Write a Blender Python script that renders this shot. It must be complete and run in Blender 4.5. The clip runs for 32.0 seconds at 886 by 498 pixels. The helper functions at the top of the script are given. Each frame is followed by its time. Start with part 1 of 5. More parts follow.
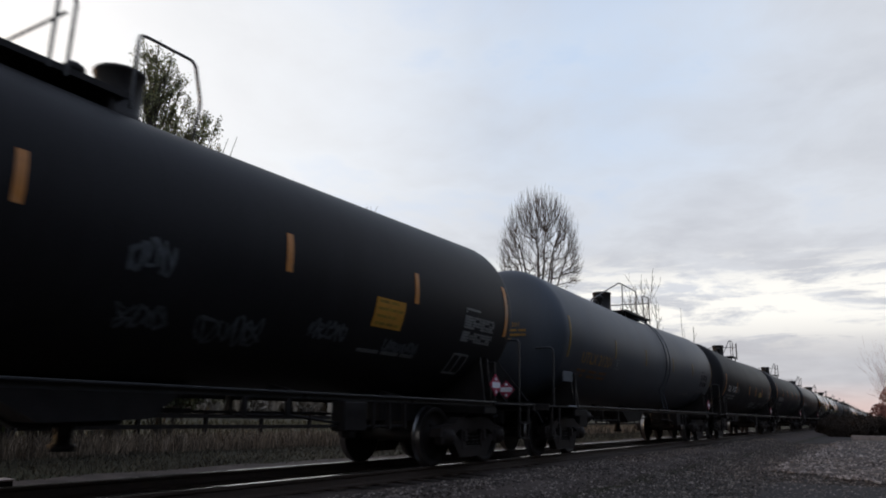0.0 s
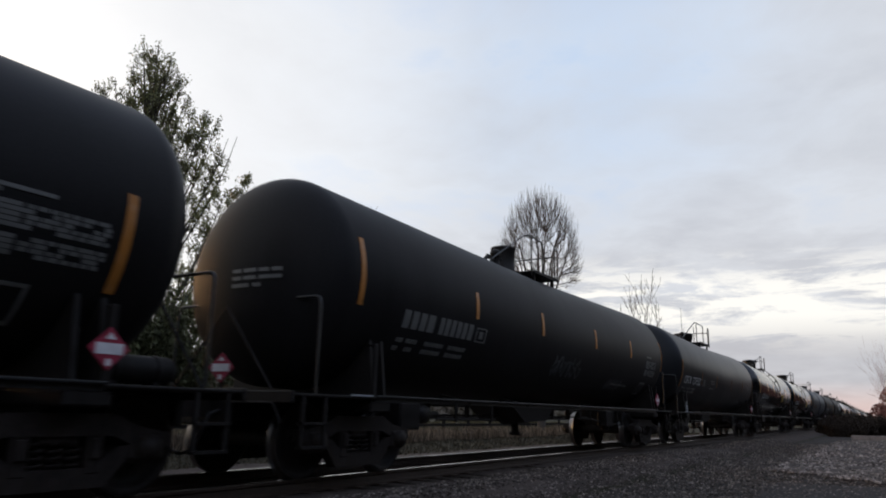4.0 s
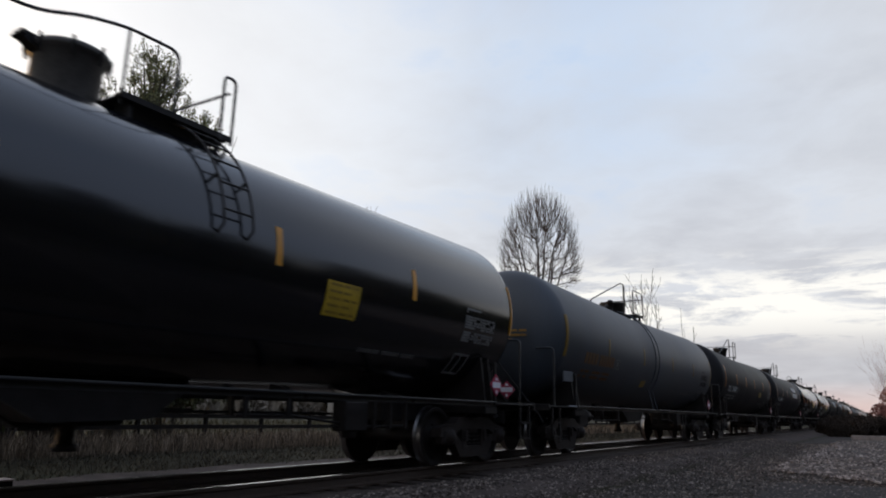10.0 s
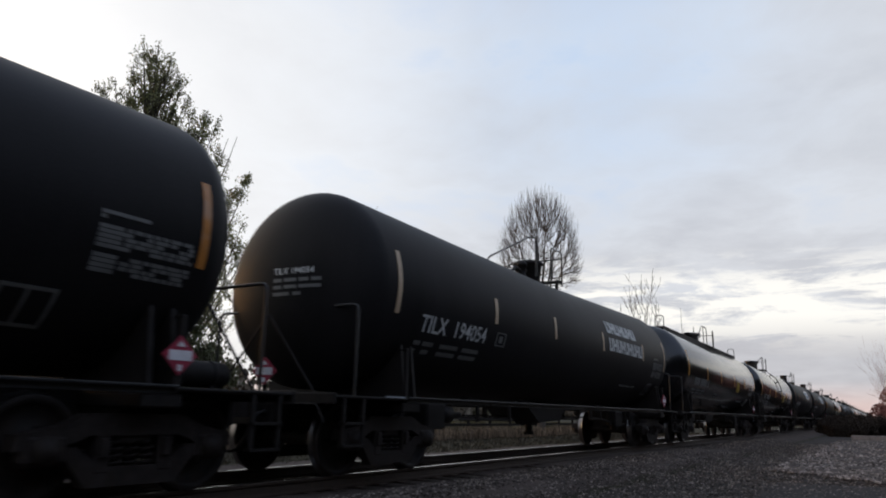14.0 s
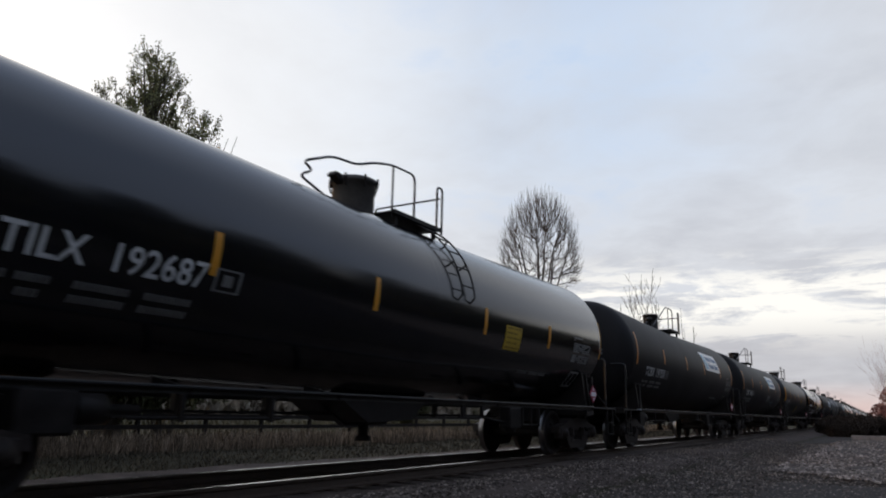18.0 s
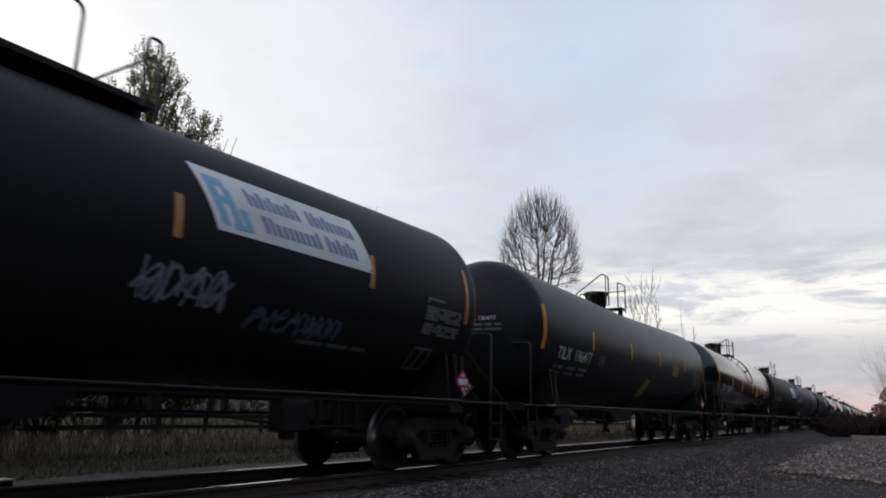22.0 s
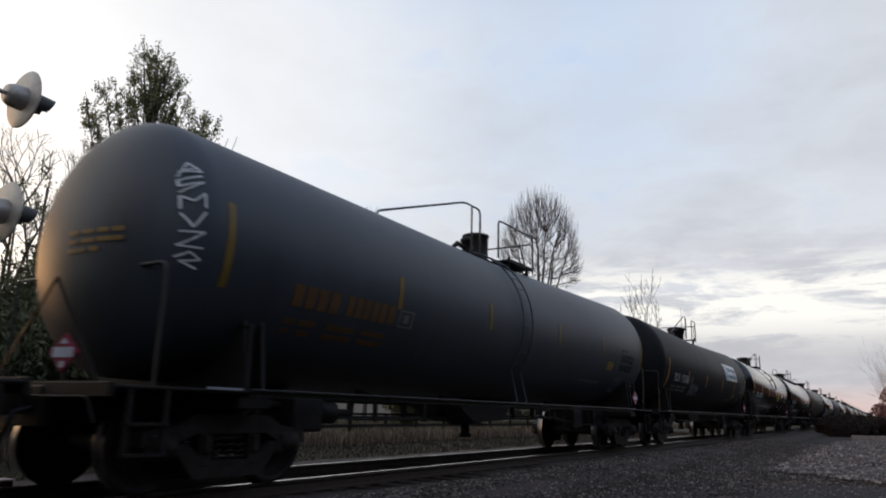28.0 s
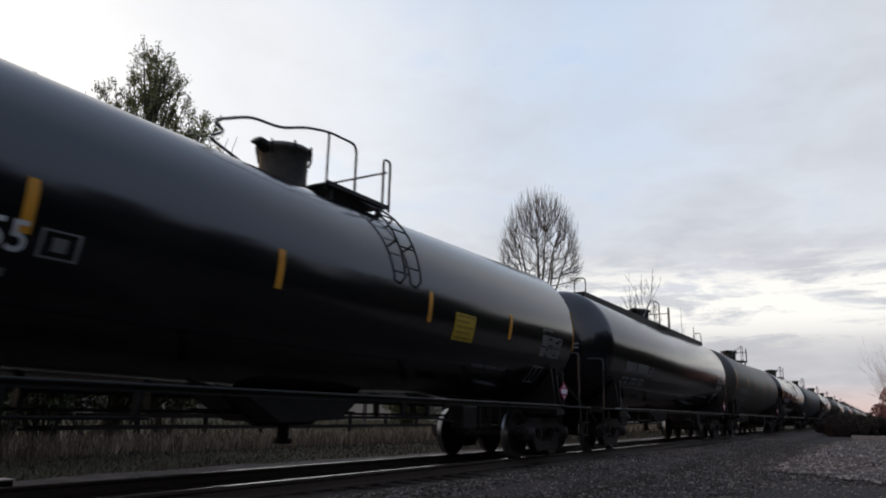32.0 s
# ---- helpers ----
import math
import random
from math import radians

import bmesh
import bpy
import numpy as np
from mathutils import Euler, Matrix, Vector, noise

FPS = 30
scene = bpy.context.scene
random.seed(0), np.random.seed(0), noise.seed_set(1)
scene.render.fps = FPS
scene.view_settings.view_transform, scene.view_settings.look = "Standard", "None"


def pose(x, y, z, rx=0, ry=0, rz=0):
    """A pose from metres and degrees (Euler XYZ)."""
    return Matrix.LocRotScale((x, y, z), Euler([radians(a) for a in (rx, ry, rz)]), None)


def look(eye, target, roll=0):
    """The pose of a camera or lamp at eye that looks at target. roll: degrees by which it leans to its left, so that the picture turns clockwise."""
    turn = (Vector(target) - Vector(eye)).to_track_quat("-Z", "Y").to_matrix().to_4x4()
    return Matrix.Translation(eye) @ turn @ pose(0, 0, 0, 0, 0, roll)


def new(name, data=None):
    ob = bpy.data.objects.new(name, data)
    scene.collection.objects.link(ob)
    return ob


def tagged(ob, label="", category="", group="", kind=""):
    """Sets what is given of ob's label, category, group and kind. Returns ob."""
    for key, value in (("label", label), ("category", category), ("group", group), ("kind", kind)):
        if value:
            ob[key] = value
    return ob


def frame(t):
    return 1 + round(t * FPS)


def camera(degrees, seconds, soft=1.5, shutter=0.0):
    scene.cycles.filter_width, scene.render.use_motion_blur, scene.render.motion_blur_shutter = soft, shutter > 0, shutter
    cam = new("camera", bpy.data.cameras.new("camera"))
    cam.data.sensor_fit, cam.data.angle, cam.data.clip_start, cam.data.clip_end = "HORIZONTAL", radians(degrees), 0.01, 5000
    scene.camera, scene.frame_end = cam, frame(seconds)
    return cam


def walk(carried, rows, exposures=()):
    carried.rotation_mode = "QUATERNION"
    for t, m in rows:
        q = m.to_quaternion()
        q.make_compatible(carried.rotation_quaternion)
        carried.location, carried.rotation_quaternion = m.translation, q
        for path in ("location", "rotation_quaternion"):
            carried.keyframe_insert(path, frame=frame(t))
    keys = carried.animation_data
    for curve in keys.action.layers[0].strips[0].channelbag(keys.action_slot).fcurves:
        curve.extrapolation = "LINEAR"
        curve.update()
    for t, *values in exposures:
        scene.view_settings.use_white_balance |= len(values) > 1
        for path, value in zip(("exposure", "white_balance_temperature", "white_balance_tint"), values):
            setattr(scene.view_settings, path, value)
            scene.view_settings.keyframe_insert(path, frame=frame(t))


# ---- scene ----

# ---- camera: it stands still beside the line, low over the gravel ----
YAW, PITCH, ROLL = 31.828, 13.098, 1.298
EYE = Vector((0.0, 0.0, 0.888))
cam = camera(64.742, 32.0, soft=1.9, shutter=0.16)
AIM = EYE + 100 * Vector((-math.sin(radians(YAW)) * math.cos(radians(PITCH)),
                          math.cos(radians(YAW)) * math.cos(radians(PITCH)), math.sin(radians(PITCH))))
walk(cam, [(0.0, look(EYE, AIM, ROLL)), (32.0, look(EYE, AIM, ROLL))])

# ---- plan: the track runs along y, rail top at z = 0, the train comes from +y ----
TRACK = -7.289          # centre line of the track
SPEED, SLOWING = 11.0115, 0.01868   # metres a second towards -y at the start, and what it loses each second
PITCH_CAR = 18.2        # coupler to coupler
FIRST, LAST = -5, 40    # numbers of the cars
Y0 = 95.201             # centre of car 0 at the start
TANK_R, TANK_Z = 1.51, 2.60
HALF = 7.74             # half length of the cylinder
HEAD = 0.72
WHEEL_R = 0.483

# ---- world and sun ----
SUN_AZ, SUN_EL = 88.0, 7.0      # degrees left of the track's far end, degrees up
sun_dir = Vector((-math.sin(radians(SUN_AZ)) * math.cos(radians(SUN_EL)),
                  math.cos(radians(SUN_AZ)) * math.cos(radians(SUN_EL)), math.sin(radians(SUN_EL))))


class Nodes:
    """Short hand for building node trees."""

    def __init__(self, tree):
        self.tree = tree

    def add(self, kind, **values):
        node = self.tree.nodes.new(kind)
        for key, value in values.items():
            if key in ("operation", "blend_type", "data_type", "sky_type", "feature", "noise_dimensions", "clamp"):
                if key == "operation":
                    node.operation = value
                elif key == "blend_type":
                    node.blend_type = value
                elif key == "data_type":
                    node.data_type = value
                elif key == "sky_type":
                    node.sky_type = value
                elif key == "feature":
                    node.feature = value
                elif key == "clamp":
                    node.use_clamp = value
        return node

    def link(self, a, b):
        self.tree.links.new(a, b)

    def math(self, op, a, b=None, clamp=False):
        node = self.add("ShaderNodeMath", operation=op, clamp=clamp)
        for i, v in enumerate((a, b)):
            if v is None:
                continue
            if isinstance(v, (int, float)):
                node.inputs[i].default_value = v
            else:
                self.link(v, node.inputs[i])
        return node.outputs[0]

    def mix(self, fac, a, b, blend="MIX"):
        node = self.add("ShaderNodeMix", data_type="RGBA", blend_type=blend)
        for sock, v in ((node.inputs[0], fac), (node.inputs[6], a), (node.inputs[7], b)):
            if isinstance(v, (int, float)):
                sock.default_value = v
            elif isinstance(v, tuple):
                sock.default_value = (*v, 1)
            else:
                self.link(v, sock)
        return node.outputs[2]

    def noise(self, vec, scale, detail=4.0, rough=0.55, distort=0.0):
        node = self.add("ShaderNodeTexNoise")
        node.inputs["Scale"].default_value = scale
        node.inputs["Detail"].default_value = detail
        node.inputs["Roughness"].default_value = rough
        node.inputs["Distortion"].default_value = distort
        if vec is not None:
            self.link(vec, node.inputs["Vector"])
        return node.outputs["Fac"]

    def ramp(self, fac, stops):
        node = self.add("ShaderNodeValToRGB")
        r = node.color_ramp
        while len(r.elements) < len(stops):
            r.elements.new(0.5)
        for e, (p, c) in zip(r.elements, stops):
            e.position = p
            e.color = (c, c, c, 1) if isinstance(c, (int, float)) else (*c, 1)
        self.link(fac, node.inputs[0])
        return node.outputs[0]

    def mapping(self, vec, scale):
        node = self.add("ShaderNodeMapping")
        node.inputs["Scale"].default_value = scale
        self.link(vec, node.inputs["Vector"])
        return node.outputs[0]


def build_world():
    world = bpy.data.worlds.new("evening_sky")
    world.use_nodes = True
    scene.world = world
    t = world.node_tree
    t.nodes.clear()
    n = Nodes(t)
    out = n.add("ShaderNodeOutputWorld")
    bg = n.add("ShaderNodeBackground")
    sky = n.add("ShaderNodeTexSky", sky_type="NISHITA")
    sky.sun_disc = False
    sky.sun_elevation = radians(SUN_EL)
    sky.sun_rotation = radians(-SUN_AZ)
    sky.air_density, sky.dust_density, sky.ozone_density = 1.0, 1.5, 1.5
    co = n.add("ShaderNodeTexCoord").outputs["Generated"]
    sep = n.add("ShaderNodeSeparateXYZ")
    n.link(co, sep.inputs[0])
    up = n.math("MAXIMUM", sep.outputs[2], 0.0)
    # the cloud layer lies flat overhead: divide by the height above the horizon
    flat = n.math("ADD", up, 0.14)
    comb = n.add("ShaderNodeCombineXYZ")
    n.link(n.math("DIVIDE", sep.outputs[0], flat), comb.inputs[0])
    n.link(n.math("DIVIDE", sep.outputs[1], flat), comb.inputs[1])
    big = n.noise(comb.outputs[0], 0.75, 5.0, 0.55, 0.5)
    fine = n.noise(comb.outputs[0], 2.3, 7.0, 0.6, 0.3)
    cover = n.math("ADD", n.math("MULTIPLY", big, 0.62), n.math("MULTIPLY", fine, 0.38))

    def toward(az, el, power):
        """How near the looking direction is to a point of the sky, as a soft round spot."""
        node = n.add("ShaderNodeVectorMath", operation="DOT_PRODUCT")
        n.link(co, node.inputs[0])
        node.inputs[1].default_value = (-math.sin(radians(az)) * math.cos(radians(el)), math.cos(radians(az)) * math.cos(radians(el)), math.sin(radians(el)))
        v = n.math("MAXIMUM", node.outputs["Value"], 0.0)
        return node.outputs["Value"], n.math("POWER", v, power)

    cloud = n.ramp(cover, [(0.36, (0.60, 0.72, 0.93)), (0.46, (0.79, 0.83, 0.90)), (0.54, (0.73, 0.755, 0.81)), (0.64, (0.62, 0.645, 0.705))])
    # a thin place in the cloud where the blue shows
    _, gap = toward(18.5, 29.5, 42.0)
    cloud = n.mix(n.math("MULTIPLY", n.math("MULTIPLY", gap, n.ramp(fine, [(0.32, 1.0), (0.66, 0.45)])), 0.82, clamp=True), cloud, (0.585, 0.745, 0.99))
    lower = n.ramp(up, [(0.18, 1.0), (0.34, 0.0)])
    cloud = n.mix(n.math("MULTIPLY", lower, 0.85), cloud, n.ramp(fine, [(0.38, (0.79, 0.80, 0.84)), (0.62, (0.635, 0.64, 0.685))]))
    # long bright breaks low down, with grey layers under them
    streak = n.noise(n.mapping(co, (3.4, 3.4, 19.0)), 1.9, 9.0, 0.66, 0.35)
    bright = n.math("MULTIPLY", n.ramp(up, [(0.07, 0.0), (0.11, 1.0), (0.17, 1.0), (0.22, 0.0)]), n.ramp(streak, [(0.45, 0.0), (0.55, 1.0)]))
    cloud = n.mix(n.math("MULTIPLY", bright, 0.95), cloud, (1.14, 1.11, 1.05))
    # overhead the cloud thins out to evening blue
    over = n.ramp(up, [(0.50, 0.0), (0.80, 1.0)])
    cloud = n.mix(n.math("MULTIPLY", over, 0.75), cloud, (0.42, 0.54, 0.80))
    grey = n.ramp(up, [(0.02, 0.0), (0.05, 1.0), (0.09, 1.0), (0.13, 0.0)])
    cloud = n.mix(n.math("MULTIPLY", grey, 0.5), cloud, (0.50, 0.485, 0.53))
    # towards the sun the thin cloud glows
    value, near = toward(SUN_AZ, SUN_EL, 1.0)
    glow = n.ramp(near, [(0.50, 0.0), (0.76, 0.5), (0.93, 1.0)])
    warm = n.mix(n.math("MULTIPLY", glow, 0.92, clamp=True), cloud, (1.26, 1.25, 1.24))
    warm = n.mix(n.math("POWER", near, 22.0), warm, (2.2, 1.4, 0.7))
    core = n.math("POWER", near, 420.0)
    warm = n.mix(n.math("MULTIPLY", core, 1.0, clamp=True), warm, (22.0, 10.5, 3.2))
    # a pink band along the horizon
    low = n.ramp(up, [(0.0, 1.0), (0.02, 0.85), (0.048, 0.0)])
    warm = n.mix(n.math("MULTIPLY", low, 0.72), warm, (0.82, 0.56, 0.50))
    # away from the sun the evening sky is dimmer
    side = n.ramp(n.math("ADD", n.math("MULTIPLY", value, 0.5), 0.5), [(0.0, 0.42), (0.38, 0.78), (0.5, 1.0)])
    warm = n.mix(1.0, warm, side, "MULTIPLY")
    # the eastern half of the sky, behind the watcher, is clear evening blue
    east = n.math("MULTIPLY", n.ramp(n.math("ADD", n.math("MULTIPLY", value, 0.5), 0.5), [(0.25, 1.0), (0.49, 0.0)]), n.ramp(up, [(0.15, 0.0), (0.45, 1.0)]))
    warm = n.mix(n.math("MULTIPLY", east, 0.8), warm, (0.50, 0.62, 0.90))
    nishita = n.mix(1.0, sky.outputs[0], (0.10, 0.10, 0.10), "MULTIPLY")
    col = n.mix(0.9, nishita, warm)
    n.link(col, bg.inputs[0])
    bg.inputs[1].default_value = SKY_STRENGTH
    n.link(bg.outputs[0], out.inputs[0])


SKY_STRENGTH = 1.0
build_world()
sun = new("sun", bpy.data.lights.new("sun", "SUN"))
sun.data.energy, sun.data.angle, sun.data.color = 0.5, radians(10), (1.0, 0.55, 0.24)
sun.matrix_basis = look(Vector((0, 0, 0)), -sun_dir)
scene.view_settings.exposure = 0.0


# ---- materials ----
def material(name, base, rough=0.6, metal=0.0, vary=0.25, scale=3.0, fine=40.0, bump=0.15, stain=None, stain_amount=0.0,
             gloss_vary=0.15, streak=False, random_amount=0.0, island=0.0, spec=0.5):
    m = bpy.data.materials.new(name)
    m.use_nodes = True
    n = Nodes(m.node_tree)
    bsdf = m.node_tree.nodes["Principled BSDF"]
    co = n.add("ShaderNodeTexCoord").outputs["Object"]
    vec = n.mapping(co, (1, 1, 0.18)) if streak else co
    a = n.noise(vec, scale, 6.0)
    b = n.noise(co, fine, 3.0)
    fac = n.math("ADD", n.math("MULTIPLY", a, 0.65), n.math("MULTIPLY", b, 0.35))
    dark = tuple(c * (1 - vary) for c in base)
    light = tuple(min(1, c * (1 + vary)) for c in base)
    col = n.mix(n.ramp(fac, [(0.35, 0.0), (0.65, 1.0)]), dark, light)
    if stain:
        s = n.ramp(n.noise(vec, scale * 0.45, 8.0, 0.65), [(0.52, 0.0), (0.66, 1.0)])
        col = n.mix(n.math("MULTIPLY", s, stain_amount), col, stain)
    if random_amount:
        rnd = n.add("ShaderNodeObjectInfo").outputs["Random"]
        f = n.math("ADD", n.math("MULTIPLY", rnd, random_amount), 1 - random_amount / 2)
        g = n.add("ShaderNodeCombineXYZ")
        for i in range(3):
            n.link(f, g.inputs[i])
        col = n.mix(1.0, col, g.outputs[0], "MULTIPLY")
    if island:
        rnd = n.add("ShaderNodeNewGeometry").outputs["Random Per Island"]
        f = n.math("ADD", n.math("MULTIPLY", n.math("POWER", rnd, 2.0), island * 2.2), 1 - island * 0.75)
        g = n.add("ShaderNodeCombineXYZ")
        for i in range(3):
            n.link(f, g.inputs[i])
        col = n.mix(1.0, col, g.outputs[0], "MULTIPLY")
    n.link(col, bsdf.inputs["Base Color"])
    r = n.math("ADD", n.math("MULTIPLY", a, gloss_vary * 2), rough - gloss_vary, clamp=True)
    n.link(r, bsdf.inputs["Roughness"])
    bsdf.inputs["Metallic"].default_value = metal
    bsdf.inputs["Specular IOR Level"].default_value = spec
    if bump:
        bn = n.add("ShaderNodeBump")
        bn.inputs["Strength"].default_value = bump
        bn.inputs["Distance"].default_value = 0.02
        n.link(fac, bn.inputs["Height"])
        n.link(bn.outputs[0], bsdf.inputs["Normal"])
    return m


M_GLOSS = material("gloss_black_paint", (0.0066, 0.0070, 0.0090), 0.145, vary=0.3, scale=0.8, bump=0.012, stain=(0.012, 0.011, 0.010), stain_amount=0.5, gloss_vary=0.035, spec=0.65, streak=True)
M_MATTE = material("dull_black_paint", (0.018, 0.0168, 0.0172), 0.5, vary=0.3, scale=0.9, bump=0.03, stain=(0.012, 0.010, 0.009), stain_amount=0.5, gloss_vary=0.08, spec=0.09, streak=True)
M_SATIN = material("satin_black_paint", (0.0155, 0.016, 0.018), 0.40, vary=0.3, scale=0.9, bump=0.02, stain=(0.022, 0.02, 0.019), stain_amount=0.5, gloss_vary=0.08, spec=0.19, streak=True)
M_GREY = material("faded_grey_black_paint", (0.038, 0.045, 0.055), 0.5, vary=0.25, scale=0.9, bump=0.03, stain=(0.04, 0.034, 0.03), stain_amount=0.45, gloss_vary=0.1, streak=True)
M_BROWN = material("grimy_brown_black_paint", (0.045, 0.038, 0.030), 0.45, vary=0.3, scale=0.9, bump=0.03, stain=(0.07, 0.052, 0.035), stain_amount=0.6, gloss_vary=0.1, streak=True)
M_FRAME = material("black_underframe_paint", (0.019, 0.0165, 0.0155), 0.55, vary=0.35, scale=4, bump=0.1, stain=(0.02, 0.015, 0.012), stain_amount=0.5, spec=0.15)
M_DARKDOME = material("grimy_dark_hatch_paint", (0.030, 0.027, 0.025), 0.6, vary=0.3, scale=5, bump=0.08, stain=(0.018, 0.015, 0.013), stain_amount=0.6, spec=0.2)
M_DOME = material("weathered_hatch_paint", (0.085, 0.077, 0.07), 0.55, vary=0.3, scale=5, bump=0.08, stain=(0.03, 0.026, 0.023), stain_amount=0.6)
M_RAILING = material("dull_black_railing", (0.022, 0.022, 0.023), 0.4, metal=0.2, vary=0.3, scale=8)
M_CAST = material("grimy_cast_steel", (0.029, 0.023, 0.0205), 0.6, metal=0.1, vary=0.4, scale=6, bump=0.25, stain=(0.025, 0.018, 0.012), stain_amount=0.6, spec=0.15)
M_WHEEL = material("worn_wheel_steel", (0.022, 0.018, 0.016), 0.55, metal=0.0, vary=0.35, scale=7, bump=0.08, stain=(0.03, 0.02, 0.014), stain_amount=0.5, spec=0.12)
M_TREAD = material("bright_wheel_tread", (0.24, 0.23, 0.225), 0.33, metal=1.0, vary=0.2, scale=9)
M_AMBER = material("amber_reflective_tape", (0.62, 0.27, 0.02), 0.4, vary=0.12, scale=5, bump=0.02, stain=(0.22, 0.10, 0.03), stain_amount=0.5)
M_RUSTAPE = material("dull_orange_reflective_tape", (0.50, 0.19, 0.03), 0.45, vary=0.15, scale=5, bump=0.02, stain=(0.5, 0.36, 0.26), stain_amount=0.5)
M_FADED = material("sun_bleached_reflective_tape", (0.55, 0.40, 0.26), 0.45, vary=0.15, scale=5, bump=0.02, stain=(0.2, 0.12, 0.06), stain_amount=0.5)
M_WHITE = material("white_stencil_paint", (0.62, 0.62, 0.60), 0.5, vary=0.1, scale=6, bump=0.0, stain=(0.22, 0.21, 0.2), stain_amount=0.5)
M_PALE = material("dim_stencil_paint", (0.16, 0.158, 0.15), 0.55, vary=0.2, scale=6, bump=0.0)
M_ORANGE = material("faded_orange_stencil", (0.13, 0.06, 0.015), 0.55, vary=0.3, scale=5, bump=0.0)
M_GILT = material("gold_yellow_stencil", (0.27, 0.14, 0.025), 0.55, vary=0.35, scale=5, bump=0.0, stain=(0.08, 0.05, 0.02), stain_amount=0.5)
M_YELLOW = material("yellow_placard_paint", (0.50, 0.33, 0.02), 0.45, vary=0.15, scale=5, bump=0.02, stain=(0.2, 0.13, 0.03), stain_amount=0.4)
M_DIMTAPE = material("grimy_yellow_reflective_tape", (0.20, 0.115, 0.012), 0.5, vary=0.2, scale=5, bump=0.02, stain=(0.03, 0.025, 0.02), stain_amount=0.7)
M_DIMYELLOW = material("grimy_yellow_paint", (0.30, 0.20, 0.03), 0.5, vary=0.2, scale=5, bump=0.02, stain=(0.06, 0.045, 0.02), stain_amount=0.6)
M_GOLD = material("orange_yellow_placard_paint", (0.48, 0.22, 0.02), 0.45, vary=0.15, scale=5, bump=0.02, stain=(0.2, 0.10, 0.02), stain_amount=0.4)
M_INK = material("black_stencil_paint", (0.006, 0.006, 0.006), 0.6, vary=0.2, scale=6, bump=0.0)
M_PLATE = material("dull_grey_placard_holder", (0.10, 0.105, 0.11), 0.5, vary=0.2, scale=5, bump=0.02)
M_GRIME = material("worn_dark_print", (0.26, 0.165, 0.018), 0.6, vary=0.4, scale=9, bump=0.0)
M_RED = material("red_placard", (0.36, 0.035, 0.07), 0.4, vary=0.15, scale=8, bump=0.0)
M_PLACARD = material("white_placard_band", (0.75, 0.72, 0.74), 0.4, vary=0.1, scale=8, bump=0.0)
M_PANEL = material("white_vinyl_panel", (0.82, 0.80, 0.75), 0.4, vary=0.06, scale=2, bump=0.01, stain=(0.45, 0.45, 0.43), stain_amount=0.4)
M_BLUE = material("blue_vinyl_lettering", (0.21, 0.28, 0.39), 0.4, vary=0.1, scale=4, bump=0.0)
M_AQUA = material("pale_blue_vinyl_mark", (0.22, 0.48, 0.62), 0.4, vary=0.1, scale=4, bump=0.0)
M_FAINT = material("weathered_spray_paint", (0.06, 0.066, 0.07), 0.6, vary=0.6, scale=9, bump=0.0, stain=(0.012, 0.012, 0.012), stain_amount=0.8)
M_SPRAY = material("white_spray_paint", (0.24, 0.25, 0.26), 0.6, vary=0.35, scale=7, bump=0.0)
M_SPRAY_B = material("bluish_spray_paint", (0.08, 0.11, 0.13), 0.6, vary=0.35, scale=7, bump=0.0)
M_RAIL = material("rusty_rail_steel", (0.045, 0.028, 0.018), 0.65, metal=0.2, vary=0.35, scale=12, bump=0.15)
M_RAILTOP = material("polished_rail_head", (0.55, 0.54, 0.53), 0.22, metal=1.0, vary=0.12, scale=6, bump=0.0, gloss_vary=0.05)
M_TIE = material("creosoted_timber", (0.035, 0.027, 0.021), 0.75, vary=0.4, scale=7, bump=0.5, random_amount=0.5, spec=0.12)
M_BALLAST = material("grey_ballast", (0.040, 0.033, 0.029), 0.9, vary=0.45, scale=2.0, fine=22.0, bump=1.0, stain=(0.05, 0.042, 0.036), stain_amount=0.6, spec=0.12)
M_BED = material("brown_grimed_ballast", (0.072, 0.056, 0.048), 0.95, vary=0.45, scale=2.0, fine=22.0, bump=1.0, stain=(0.07, 0.055, 0.047), stain_amount=0.6, spec=0.1)
M_BROWNSTONE = material("rust_stained_stone", (0.14, 0.11, 0.095), 0.9, vary=0.4, scale=2.5, fine=14, bump=0.4, spec=0.1, island=0.75)
M_STONE = material("ballast_stone", (0.15, 0.125, 0.108), 0.85, vary=0.6, scale=2.5, fine=14, bump=0.4, spec=0.12, island=0.75)
M_PALESTONE = material("pale_gravel_stone", (0.215, 0.18, 0.158), 0.85, vary=0.55, scale=2.5, fine=14, bump=0.4, spec=0.12, island=0.75)
M_PALEBED = material("pale_gravel_bed", (0.09, 0.074, 0.065), 0.95, vary=0.5, scale=2.0, fine=18.0, bump=1.0, stain=(0.07, 0.056, 0.05), stain_amount=0.6, spec=0.1)
M_GRIMETAPE = material("grimed_orange_reflective_tape", (0.20, 0.085, 0.02), 0.5, vary=0.25, scale=5, bump=0.02, stain=(0.05, 0.03, 0.02), stain_amount=0.6)
M_ASPHALT = material("worn_asphalt", (0.033, 0.027, 0.025), 0.85, vary=0.3, scale=1.2, fine=60, bump=0.3, stain=(0.085, 0.08, 0.078), stain_amount=0.5, spec=0.1)
M_GROUND = material("rough_grass_ground", (0.034, 0.029, 0.017), 0.95, vary=0.45, scale=0.5, fine=9, bump=0.8, stain=(0.03, 0.038, 0.016), stain_amount=0.7, spec=0.12)
